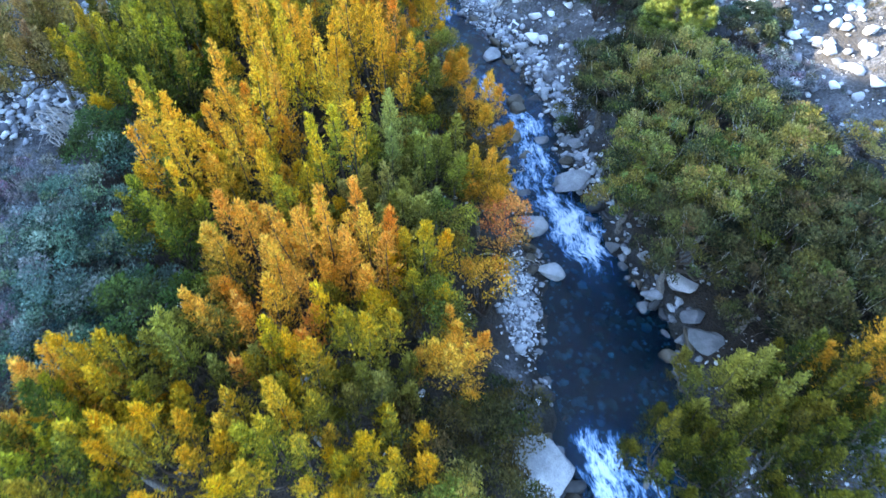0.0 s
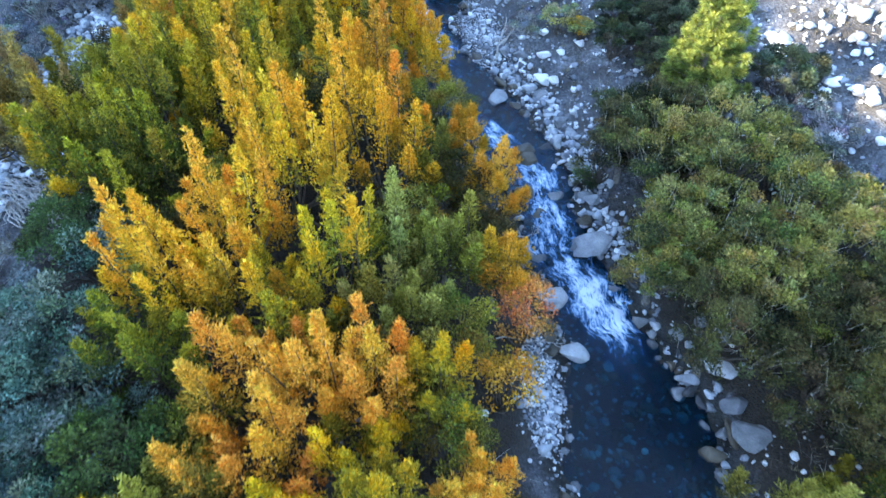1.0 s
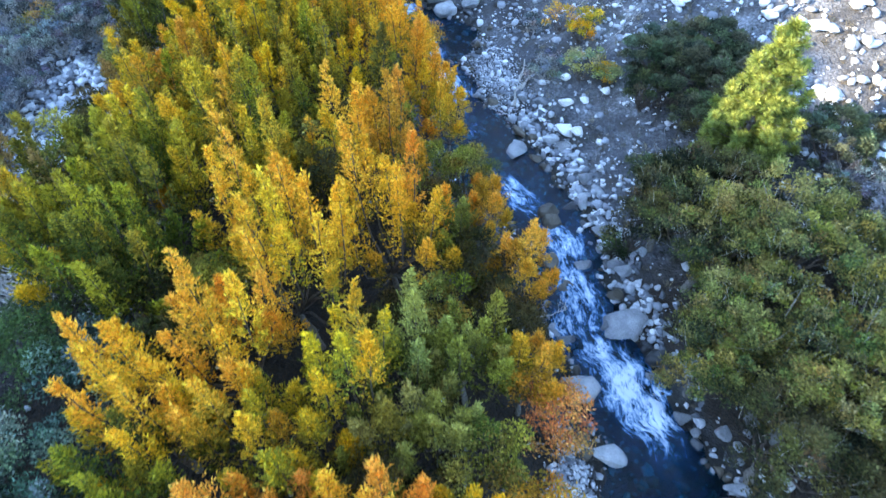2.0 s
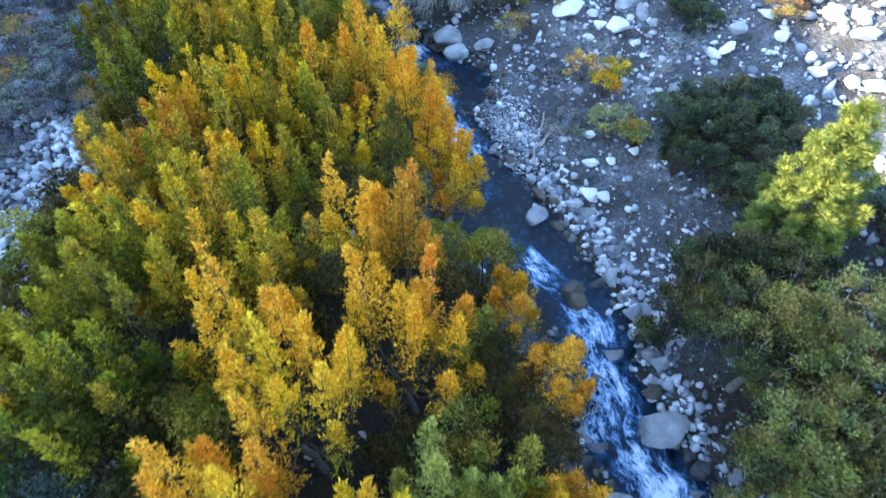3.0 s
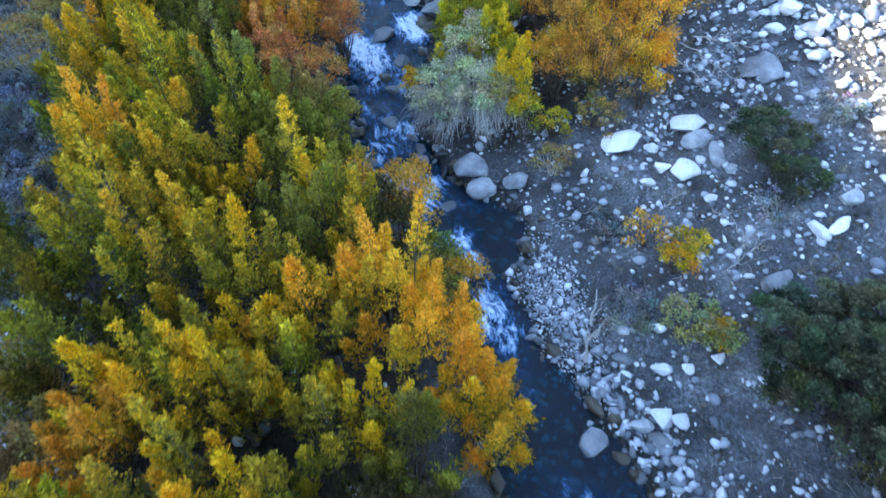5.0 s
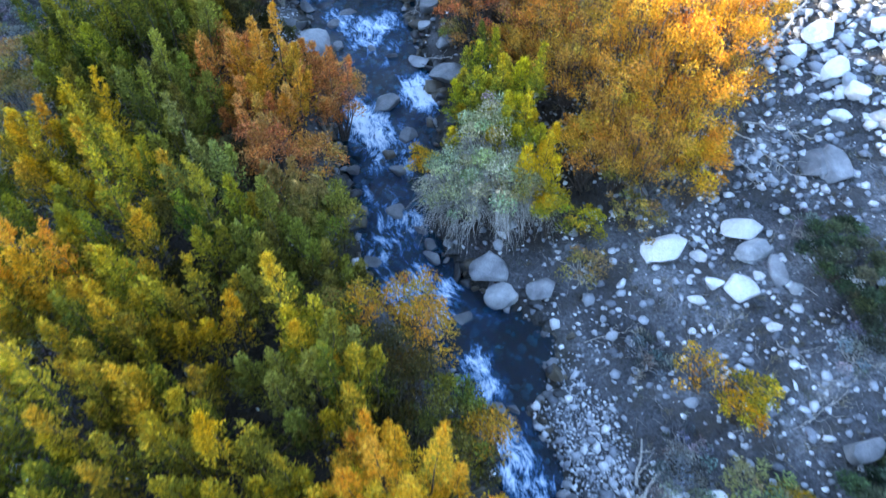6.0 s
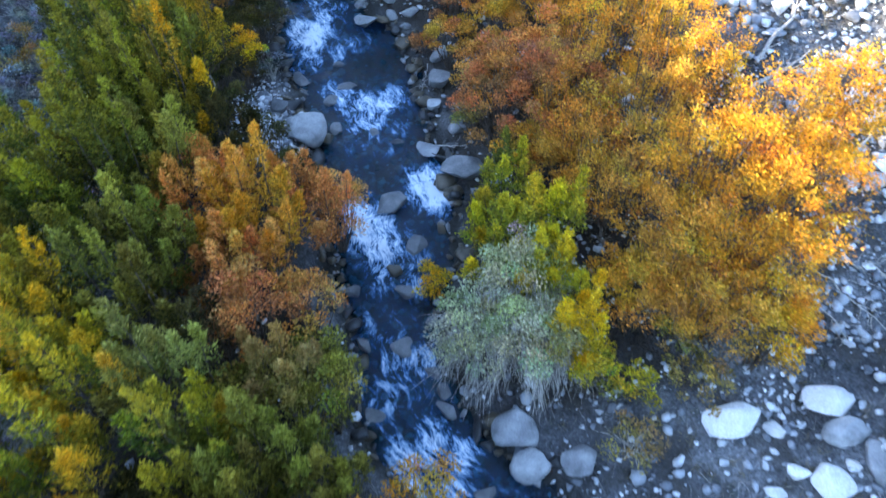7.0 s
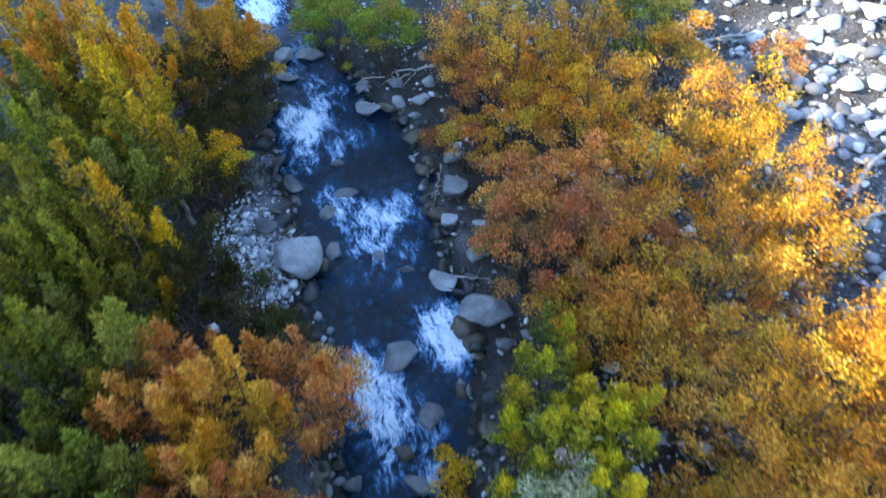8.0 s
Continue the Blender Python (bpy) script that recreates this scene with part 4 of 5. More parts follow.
tree(8.60, 5.50, 6.5, 1.97, "shade_olive")
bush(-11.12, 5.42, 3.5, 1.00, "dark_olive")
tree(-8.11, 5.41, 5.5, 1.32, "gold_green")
tree(10.63, 5.72, 6.5, 1.99, "shade_olive")
tree(6.80, 6.20, 5.5, 1.38, "shade_olive")
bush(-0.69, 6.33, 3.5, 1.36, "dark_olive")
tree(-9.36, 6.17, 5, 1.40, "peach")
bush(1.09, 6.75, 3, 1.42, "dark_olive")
tree(-3.82, 6.96, 6, 1.25, "amber_olive")
tree(-8.32, 6.87, 5.5, 1.36, "amber_olive")
tree(-1.77, 7.10, 5, 1.30, "olive")
bush(-11.30, 6.90, 3, 1.37, "blue_green")
tree(10.28, 7.53, 6, 1.67, "shade_olive")
tree(8.50, 7.50, 6, 1.67, "olive")
bush(12.38, 7.82, 1.2, 0.90, "oak_dark")
bush(16.91, 7.85, 1.8, 0.90, "oak_dark")
tree(-6.42, 7.49, 5.5, 1.58, "olive")
tree(11.79, 7.83, 6, 1.13, "rust_gold")
bush(2.19, 7.87, 2.4, 1.00, "dark_olive")
bush(13.86, 8.15, 1.5, 0.90, "oak_dark")
bush(15.38, 8.35, 1.4, 0.90, "oak_dark")
tree(-2.55, 8.35, 6, 1.35, "amber_olive")
tree(0.30, 8.62, 5, 1.09, "peach")
tree(-4.88, 8.49, 6, 1.38, "peach")
bush(12.41, 9.36, 1.2, 0.90, "oak_dark")
bush(-10.19, 8.94, 3.5, 1.74, "blue_green")
bush(15.81, 9.49, 1.8, 0.90, "oak_dark")
bush(-8.32, 9.09, 4, 1.38, "dark_green")
bush(-12.77, 9.02, 1.4, 1.08, "sage")
bush(14.05, 9.78, 1.0, 0.90, "oak_dark")
bush(-12.10, 9.41, 2.5, 1.46, "sage")
bush(17.31, 9.98, 1.2, 0.90, "oak_dark")
bush(-0.30, 10.09, 4, 1.17, "olive")
bush(-6.71, 10.02, 3.4, 1.00, "olive")
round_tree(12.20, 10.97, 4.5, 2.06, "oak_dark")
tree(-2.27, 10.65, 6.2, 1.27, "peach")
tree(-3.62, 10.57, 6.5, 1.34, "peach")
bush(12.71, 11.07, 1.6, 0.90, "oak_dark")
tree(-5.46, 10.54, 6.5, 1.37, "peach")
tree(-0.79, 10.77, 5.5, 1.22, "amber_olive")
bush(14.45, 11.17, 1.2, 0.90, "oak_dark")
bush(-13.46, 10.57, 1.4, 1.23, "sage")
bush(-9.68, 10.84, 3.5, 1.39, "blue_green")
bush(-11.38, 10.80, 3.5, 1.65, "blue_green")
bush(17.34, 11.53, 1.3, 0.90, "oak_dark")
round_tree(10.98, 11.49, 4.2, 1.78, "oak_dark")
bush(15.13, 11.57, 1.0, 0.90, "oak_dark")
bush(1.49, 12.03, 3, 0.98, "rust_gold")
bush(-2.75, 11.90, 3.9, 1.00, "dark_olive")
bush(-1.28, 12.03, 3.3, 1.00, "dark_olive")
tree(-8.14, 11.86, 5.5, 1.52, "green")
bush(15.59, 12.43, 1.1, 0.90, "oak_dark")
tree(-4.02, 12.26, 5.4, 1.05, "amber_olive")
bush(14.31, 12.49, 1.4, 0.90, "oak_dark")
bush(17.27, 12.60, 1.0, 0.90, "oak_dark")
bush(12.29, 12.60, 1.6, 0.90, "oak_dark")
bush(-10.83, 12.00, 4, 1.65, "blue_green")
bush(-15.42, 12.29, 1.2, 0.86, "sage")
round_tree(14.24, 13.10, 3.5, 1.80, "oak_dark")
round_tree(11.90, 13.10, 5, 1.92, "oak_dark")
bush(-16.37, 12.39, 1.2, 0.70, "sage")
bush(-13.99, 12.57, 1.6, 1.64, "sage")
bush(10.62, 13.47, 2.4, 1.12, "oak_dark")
tree(-2.56, 13.01, 5.0, 1.15, "olive")
bush(-0.10, 13.19, 4, 1.17, "olive")
round_tree(8.65, 13.47, 5, 1.91, "oak_dark")
tree(-5.54, 13.08, 5.8, 1.30, "gold_green")
bush(11.46, 13.90, 1.2, 0.90, "oak_dark")
tree(-7.96, 13.47, 6.5, 1.64, "gold")
tree(-1.19, 13.84, 4.8, 1.10, "sage_lime")
bush(-13.80, 13.37, 1.3, 1.19, "sage")
bush(12.90, 14.31, 1.3, 0.90, "oak_dark")
bush(14.53, 14.40, 1.4, 0.90, "oak_dark")
bush(16.30, 14.43, 1.0, 0.90, "oak_dark")
bush(-16.96, 13.84, 1.4, 0.65, "tan")
bush(-15.87, 13.97, 1.3, 0.77, "sage")
bush(-17.54, 13.82, 1.2, 0.64, "sage")
bush(2.19, 14.54, 3, 1.05, "rust")
tree(-3.33, 14.31, 6.5, 1.34, "lime")
round_tree(10.09, 15.02, 5.5, 2.17, "oak")
bush(-17.01, 14.46, 1.0, 0.81, "tan")
bush(13.59, 15.38, 1.0, 0.90, "oak_dark")
tree(-6.30, 14.84, 7, 1.57, "gold")
bush(15.09, 15.53, 1.2, 0.90, "oak_dark")
bush(-14.81, 14.84, 1.2, 1.39, "sage")
round_tree(11.55, 15.73, 5.5, 2.10, "oak")
bush(-17.67, 14.96, 1.0, 0.65, "sage")
bush(12.23, 15.84, 1.2, 0.90, "oak_dark")
bush(11.04, 15.99, 1.8, 0.90, "oak_dark")
tree(1.39, 15.60, 4.5, 1.04, "rust_gold")
tree(-1.87, 15.55, 6, 1.40, "sage_lime")
tree(-0.30, 15.78, 5.5, 1.42, "olive")
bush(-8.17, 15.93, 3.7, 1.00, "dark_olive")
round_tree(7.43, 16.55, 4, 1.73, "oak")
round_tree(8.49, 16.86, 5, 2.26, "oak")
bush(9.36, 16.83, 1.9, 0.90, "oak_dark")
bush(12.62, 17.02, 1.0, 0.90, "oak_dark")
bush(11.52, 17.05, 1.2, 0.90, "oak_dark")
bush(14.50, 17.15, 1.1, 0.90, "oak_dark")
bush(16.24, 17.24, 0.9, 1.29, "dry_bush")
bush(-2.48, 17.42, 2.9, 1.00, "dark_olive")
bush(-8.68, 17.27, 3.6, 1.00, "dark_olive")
bush(-7.41, 17.36, 4.1, 1.00, "olive")
bush(-18.18, 17.08, 1.1, 0.74, "tan")
bush(-1.10, 17.65, 3.5, 1.00, "olive")
bush(14.90, 18.04, 1.0, 1.41, "sage")
tree(-4.99, 17.61, 7, 1.81, "gold")
bush(1.49, 17.83, 2.4, 1.00, "dark_olive")
bush(0.59, 18.31, 2.9, 1.00, "dark_olive")
bush(13.46, 18.63, 1.7, 0.90, "oak_dark")
bush(10.90, 18.73, 1.2, 0.90, "oak_dark")
bush(12.59, 18.78, 1.1, 0.90, "oak_dark")
tree(-10.70, 18.18, 6, 2.11, "green")
bush(9.45, 18.90, 1.5, 0.90, "oak_dark")
tree(-11.95, 18.10, 5.5, 1.46, "gold_green")
round_tree(10.26, 19.46, 5, 2.05, "oak")
tree(-6.45, 18.99, 6.5, 1.36, "gold")
tree(1.49, 19.46, 4.5, 1.29, "rust_gold")
bush(-18.58, 19.02, 1.0, 0.83, "sage")
tree(-2.38, 19.54, 7, 1.79, "amber")
bush(0.19, 19.72, 3.5, 1.00, "dark_olive")
tree(-9.38, 19.49, 6, 1.92, "green")
tree(-13.54, 19.53, 5, 1.81, "tan")
bush(13.58, 20.24, 1.2, 0.90, "oak_dark")
bush(12.40, 20.19, 1.3, 0.90, "oak_dark")
bush(10.78, 20.30, 1.8, 0.90, "oak_dark")
round_tree(8.14, 20.39, 4.5, 2.11, "oak")
tree(-11.71, 20.02, 5.5, 1.41, "deep_olive")
bush(9.28, 20.64, 1.6, 0.90, "oak_dark")
tree(-15.21, 20.01, 5, 2.42, "tan")
tree(-0.71, 20.57, 4.5, 0.92, "olive")
bush(-18.69, 20.13, 0.9, 0.82, "sage")
bush(-18.03, 20.30, 1.2, 0.77, "tan")
bush(14.70, 21.43, 0.9, 1.38, "sage")
tree(-6.07, 20.89, 6, 0.80, "gold_green")
bush(-4.54, 21.17, 4.1, 1.00, "dark_olive")
bush(9.69, 21.73, 1.1, 0.90, "oak_dark")
bush(10.98, 21.90, 1.3, 0.90, "oak_dark")
bush(13.12, 21.98, 1.3, 0.90, "oak_dark")
bush(8.66, 22.17, 1.2, 0.90, "oak_dark")
tree(0.59, 21.92, 4, 0.98, "rust_gold")
bush(-17.47, 21.51, 1.4, 0.74, "sage")
tree(-7.68, 21.73, 6.5, 2.00, "gold_green")
tree(-9.49, 21.80, 6, 1.30, "gold_green")
round_tree(7.37, 22.45, 4.2, 1.97, "oak_dark")
bush(-5.49, 21.96, 4.2, 1.00, "olive")
bush(-12.34, 21.73, 4.0, 1.00, "olive")
bush(6.46, 22.51, 2.6, 1.13, "oak_dark")
round_tree(8.95, 22.68, 3.8, 1.66, "oak_dark")
bush(-0.80, 22.49, 2.9, 1.00, "dark_olive")
bush(-17.80, 22.00, 1.3, 0.70, "sage")
tree(-2.49, 22.54, 6.5, 0.98, "rust_gold")
tree(-4.05, 22.50, 7, 1.20, "gold")
bush(14.09, 23.13, 1.0, 1.28, "sage")
tree(-6.65, 22.68, 6, 1.28, "green")
bush(7.72, 23.99, 1.8, 1.17, "oak_dark")
bush(-12.67, 23.36, 3.2, 1.00, "dark_olive")
bush(-0.01, 23.72, 3.6, 1.00, "olive")
bush(-5.42, 23.63, 3.6, 1.00, "dark_olive")
bush(13.69, 24.22, 1.8, 1.59, "juniper")
bush(-2.68, 23.81, 3.8, 1.00, "olive")
bush(-18.68, 23.26, 1.3, 0.68, "tan")
bush(-7.25, 23.88, 4.2, 1.00, "dark_olive")
bush(-17.97, 23.61, 0.9, 0.76, "sage")
bush(-1.40, 24.28, 3.2, 1.00, "olive")
tree(-10.60, 24.05, 6, 1.43, "gold_green")
tree(-8.71, 24.26, 6, 1.39, "gold_green")
bush(-17.62, 24.59, 1.5, 0.92, "sage")
bush(-2.99, 25.16, 3.7, 1.00, "dark_olive")
bush(-4.17, 25.14, 4.1, 1.00, "dark_olive")
bush(-12.96, 24.84, 3.0, 1.00, "dark_olive")
tree(-5.83, 25.29, 5.5, 0.84, "green")
tree(-7.65, 25.23, 6.5, 1.30, "amber_olive")
bush(-19.52, 25.03, 1.1, 0.77, "tan")
bush(9.98, 26.30, 1.3, 1.25, "oak_dark")
tree(-10.16, 26.40, 6, 1.22, "rust_gold")
bush(-17.80, 26.17, 0.9, 0.94, "sage")
bush(-11.74, 26.69, 3.2, 0.97, "tan")
tree(-3.19, 26.91, 5.5, 1.19, "olive")
bush(-18.83, 26.67, 1.3, 0.70, "tan")
bush(9.62, 27.55, 1.6, 1.05, "juniper")
tree(-4.66, 27.25, 6, 1.49, "amber_olive")
tree(-12.55, 27.23, 4, 1.35, "tan")
tree(-9.27, 27.47, 6.5, 1.54, "amber_olive")
tree(-0.80, 27.90, 4.5, 1.08, "gold")
bush(10.52, 28.21, 2.4, 2.00, "juniper")
bush(-18.88, 27.42, 1.0, 0.92, "sage")
bush(-18.07, 27.55, 1.3, 0.85, "sage")
tree(-7.89, 28.10, 6.5, 1.44, "amber_olive")
tree(-6.74, 28.35, 6, 1.56, "gold_green")
bush(-13.00, 28.28, 3, 1.04, "tan")
bush(8.07, 29.21, 1.8, 1.27, "juniper")
tree(-1.40, 29.00, 5, 1.09, "gold")
bush(-19.31, 28.52, 0.9, 0.79, "sage")
tree(-11.74, 29.12, 6, 1.58, "deep_olive")
bush(-17.64, 28.98, 0.8, 0.66, "sage")
bush(10.46, 29.85, 2.2, 1.73, "juniper")
tree(-2.40, 29.66, 6, 1.39, "gold")
bush(-20.26, 29.22, 1.4, 0.75, "sage")
bush(8.99, 29.91, 2.2, 2.14, "juniper")
bush(-13.64, 29.42, 2.4, 1.05, "tan")
bush(-10.07, 29.64, 2.9, 1.00, "olive")
bush(-18.54, 29.73, 1.4, 0.71, "sage")
tree(-5.56, 30.26, 6, 1.54, "gold_green")
bush(-11.4, 15.6, 3.5, 1.40, "dark_green")
bush(-9.9, 15.0, 3.6, 1.30, "blue_green")
tree(-9.6, 17.2, 5.5, 1.30, "green")
tree(-10.6, 21.6, 5.5, 1.10, "green")
tree(-13.5, 42.9, 5.5, 1.50, "deep_olive")
tree(-15.3, 44.6, 5.5, 1.40, "deep_olive")
tree(-11.3, 44.2, 5.0, 1.10, "olive")
bush(5.95, 22.60, .7, .50, "dark_green")
tree(-12.90, 30.90, 6, 1.25, "deep_olive")
bush(-18.86, 30.28, 1.0, 0.74, "sage")
bush(6.83, 31.00, 0.9, 0.58, "pale_green")
tree(-3.89, 30.82, 6.5, 1.65, "gold")
tree(-7.51, 30.81, 6.5, 1.57, "amber_olive")
bush(6.71, 31.27, 0.7, 0.54, "gold_bush")
bush(-18.37, 30.76, 0.9, 0.69, "sage")
bush(5.82, 31.60, 1.3, 0.97, "pale_green")
bush(-17.23, 31.15, 1.3, 1.32, "sage")
bush(4.22, 32.16, 0.7, 0.90, "sage")
bush(-19.06, 31.58, 0.8, 0.78, "sage")
tree(-11.14, 31.90, 6.5, 1.93, "gold_green")
tree(-9.35, 32.08, 6.5, 1.90, "gold_green")
bush(-2.30, 32.56, 2.4, 1.00, "olive")
bush(-16.78, 32.27, 1.4, 1.51, "sage")
bush(-16.10, 32.26, 1.2, 1.19, "sage")
bush(-18.10, 32.18, 1.1, 0.86, "tan")
bush(-14.40, 32.50, 1.5, 0.67, "sage")
bush(4.56, 33.22, 0.6, 0.78, "sage")
bush(-4.18, 32.99, 2.9, 1.00, "dark_olive")
bush(-19.20, 32.59, 1.4, 0.67, "sage")
bush(-1.50, 33.29, 3, 0.76, "rust_gold")
bush(-20.23, 32.71, 1.0, 0.87, "sage")
tree(-4.97, 33.28, 6, 0.87, "gold_green")
bush(5.94, 33.91, .9, 0.62, "gold_bush")
bush(-17.14, 33.25, 1.4, 1.65, "sage")
tree(-6.24, 33.54, 6, 1.71, "olive")
bush(-15.01, 33.51, 1.0, 0.61, "sage")
bush(6.45, 34.21, 1.0, 0.62, "gold_green")
bush(-2.40, 34.13, 2.4, 1.00, "olive")
tree(-10.66, 33.99, 6, 1.29, "gold_green")
bush(-20.48, 33.66, 1.3, 0.65, "sage")
bush(-3.99, 34.41, 4.1, 1.00, "dark_olive")
bush(-15.25, 33.97, 0.9, 0.90, "sage")
bush(12.89, 34.80, 0.9, 0.90, "dry_bush")
bush(-18.98, 33.95, 1.0, 0.65, "sage")
bush(9.22, 34.92, 0.5, 0.90, "sage")
bush(5.24, 35.14, 1.2, 0.91, "rust_gold")
tree(-6.25, 34.84, 6, 0.91, "gold_green")
bush(13.94, 35.33, 1.2, 1.39, "dry_bush")
bush(-20.37, 34.58, 1.5, 0.62, "sage")
bush(-14.79, 34.79, 1.3, 0.76, "tan")
tree(-10.30, 35.02, 6, 1.14, "gold_green")
tree(-8.96, 35.16, 6, 1.20, "amber_olive")
bush(-17.40, 34.85, 1.5, 1.63, "sage")
bush(10.03, 35.88, 1.3, 1.18, "juniper")
bush(-15.42, 35.05, 1.4, 0.92, "tan")
bush(-19.11, 35.11, 1.3, 0.70, "tan")
tree(-12.93, 35.24, 5.5, 1.06, "amber_olive")
bush(-11.59, 35.52, 3.4, 1.00, "dark_olive")
tree(-12.56, 35.76, 6, 1.05, "gold")
bush(4.22, 36.34, 0.5, 0.93, "sage")
bush(-3.20, 36.16, 4, 0.86, "rust_gold")
bush(-5.96, 36.15, 3.3, 1.00, "olive")
bush(-17.10, 35.80, 1.4, 1.61, "sage")
bush(-14.72, 36.01, 1.3, 0.95, "sage")
bush(-19.52, 35.96, 1.2, 0.67, "sage")
bush(-20.52, 35.99, 1.5, 0.78, "sage")
tree(-7.72, 36.52, 5, 1.18, "olive")
bush(-5.18, 36.80, 3.5, 0.71, "rust_gold")
bush(-15.77, 36.60, 1.0, 0.75, "sage")
bush(9.93, 37.81, 1.4, 1.57, "juniper")
tree(-13.76, 37.29, 5.5, 1.42, "green")
bush(-10.17, 37.39, 2.8, 1.00, "dark_olive")
tree(-11.64, 37.40, 6, 1.44, "gold_green")
bush(-15.95, 37.38, 1.4, 0.66, "tan")
bush(-3.70, 37.99, 2.6, 1.16, "rust_gold")
bush(-16.64, 37.79, 1.1, 0.77, "sage")
bush(12.24, 38.48, 0.6, 1.02, "sage")
tree(-7.74, 38.17, 5.5, 1.40, "olive")
bush(-19.32, 37.92, 1.5, 2.05, "sage")
tree(-6.37, 38.40, 4.5, 1.09, "olive")
tree(-8.91, 38.34, 6, 1.23, "green")
bush(-19.09, 38.36, 1.6, 2.11, "sage")
bush(-16.58, 38.63, 0.9, 0.75, "sage")
bush(9.70, 39.67, 0.6, 0.82, "sage")
bush(2.50, 39.55, 1.1, 0.85, "tan")
bush(-20.99, 38.94, 0.8, 0.93, "sage")
bush(-14.42, 39.19, 1.4, 0.93, "sage")
bush(-16.13, 39.06, 1.0, 0.92, "sage")
bush(-18.21, 39.41, 1.6, 1.76, "sage")
tree(-11.90, 39.67, 6, 1.44, "gold_green")
tree(-9.89, 39.74, 6, 1.30, "sage_lime")
bush(-21.75, 39.94, 1.4, 0.69, "sage")
bush(-8.65, 40.29, 3.0, 1.00, "olive")
bush(-20.47, 40.04, 1.3, 0.65, "sage")
bush(4.28, 41.25, 1.0, 1.09, "olive_tan")
bush(2.71, 41.07, 1.2, 0.63, "yellow_green")
bush(-6.39, 40.67, 3.5, 0.90, "olive")
tree(-14.97, 40.44, 5.5, 1.49, "gold_green")
tree(-7.58, 40.74, 4.5, 1.17, "olive_tan")
bush(6.17, 41.49, 3, 0.81, "honey")
bush(1.43, 41.47, 2, 0.74, "yellow_green")
bush(-19.12, 40.84, 1.5, 1.58, "sage")
loose_tree(4.40, 42.00, 4, 1.39, "bronze")
tree(-13.64, 41.15, 6, 1.67, "amber_olive")
loose_tree(5.90, 42.37, 4.5, 1.23, "honey")
bush(-20.92, 41.46, 1.4, 0.82, "sage")
tree(0.93, 42.35, 4, 0.89, "gold_lime")
bush(-21.90, 41.58, 1.4, 0.74, "sage")
bush(0.50, 42.34, 2.6, 1.12, "willow_grey")
bush(-16.32, 41.74, 1.1, 0.73, "sage")
bush(-9.83, 41.98, 3.9, 1.00, "dark_olive")
bush(-7.19, 42.06, 2.4, 1.00, "olive")
bush(-17.27, 41.73, 1.0, 0.88, "tan")
bush(-18.13, 41.80, 1.0, 0.81, "sage")
bush(4.84, 43.00, 2, 1.22, "bronze")
bush(4.06, 42.81, 1.4, 0.95, "olive_tan")
tree(-11.47, 42.04, 5.5, 1.24, "olive")
bush(-0.54, 42.61, 3, 1.59, "willow_grey")
bush(2.86, 43.30, 3, 1.29, "bronze")
bush(-16.00, 42.31, 1.0, 0.89, "sage")
bush(-8.77, 42.63, 4, 1.26, "rust")
bush(-1.87, 43.16, 2.8, 1.54, "willow_grey")
bush(-21.91, 42.57, 0.9, 0.84, "sage")
loose_tree(3.74, 43.74, 4.5, 1.54, "bronze")
bush(-14.79, 42.97, 1.1, 0.80, "sage")
loose_tree(5.36, 43.93, 5, 1.63, "honey")
bush(-16.78, 43.12, 1.4, 0.75, "sage")
bush(-20.57, 43.04, 0.9, 0.78, "sage")
bush(-18.93, 43.10, 2.5, 1.84, "tan")
bush(-0.52, 43.94, 3.6, 1.42, "willow_grey")
bush(3.07, 44.30, 2.2, 1.25, "bronze")
loose_tree(7.16, 44.52, 5, 1.48, "honey")
bush(-7.29, 43.68, 3, 1.10, "rust")
tree(0.06, 44.33, 4.5, 1.11, "yellow_green")
bush(-15.63, 43.94, 1.3, 0.94, "sage")
tree(-9.34, 44.19, 4.5, 1.54, "rust")
bush(-20.30, 44.30, 1.4, 0.74, "sage")
tree(-12.26, 44.54, 5.5, 1.35, "olive")
bush(-21.66, 44.24, 0.9, 0.63, "tan")
loose_tree(4.63, 45.50, 5.5, 1.79, "honey")
bush(-15.72, 44.83, 1.0, 0.86, "sage")
tree(-1.44, 45.54, 4.2, 1.09, "yellow_green")
loose_tree(6.42, 45.91, 5.5, 1.82, "honey")
bush(-20.32, 44.84, 1.2, 0.78, "sage")
bush(-17.15, 45.10, 1.2, 0.89, "sage")
bush(-21.89, 44.96, 1.1, 0.81, "sage")
tree(0.34, 45.90, 4.8, 1.17, "yellow_green")
tree(-8.86, 45.82, 5.5, 1.58, "rust_gold")
bush(-3.40, 45.90, 1.0, 0.63, "gold_bush")
loose_tree(2.76, 46.60, 4.5, 1.78, "bronze")
bush(-18.38, 45.68, 2, 1.61, "tan")
loose_tree(8.69, 47.14, 4.5, 1.23, "honey")
tree(-14.69, 46.14, 6.5, 1.81, "green")
bush(-19.59, 46.04, 1.2, 0.62, "sage")
tree(-13.13, 46.23, 6.5, 1.77, "deep_olive")
bush(-20.86, 46.18, 1.3, 0.75, "sage")
bush(-21.83, 46.17, 1.3, 0.74, "sage")
tree(-10.64, 46.61, 5.5, 1.65, "rust")
bush(-16.83, 46.57, 1.8, 1.60, "sage")
tree(-0.84, 47.46, 4.5, 1.26, "yellow_green")
tree(-7.50, 47.29, 5, 1.42, "rust")
tree(-11.98, 47.26, 6, 1.45, "olive")
bush(-15.67, 47.47, 1.2, 0.92, "tan")
bush(-6.80, 47.70, 3.5, 1.11, "rust")
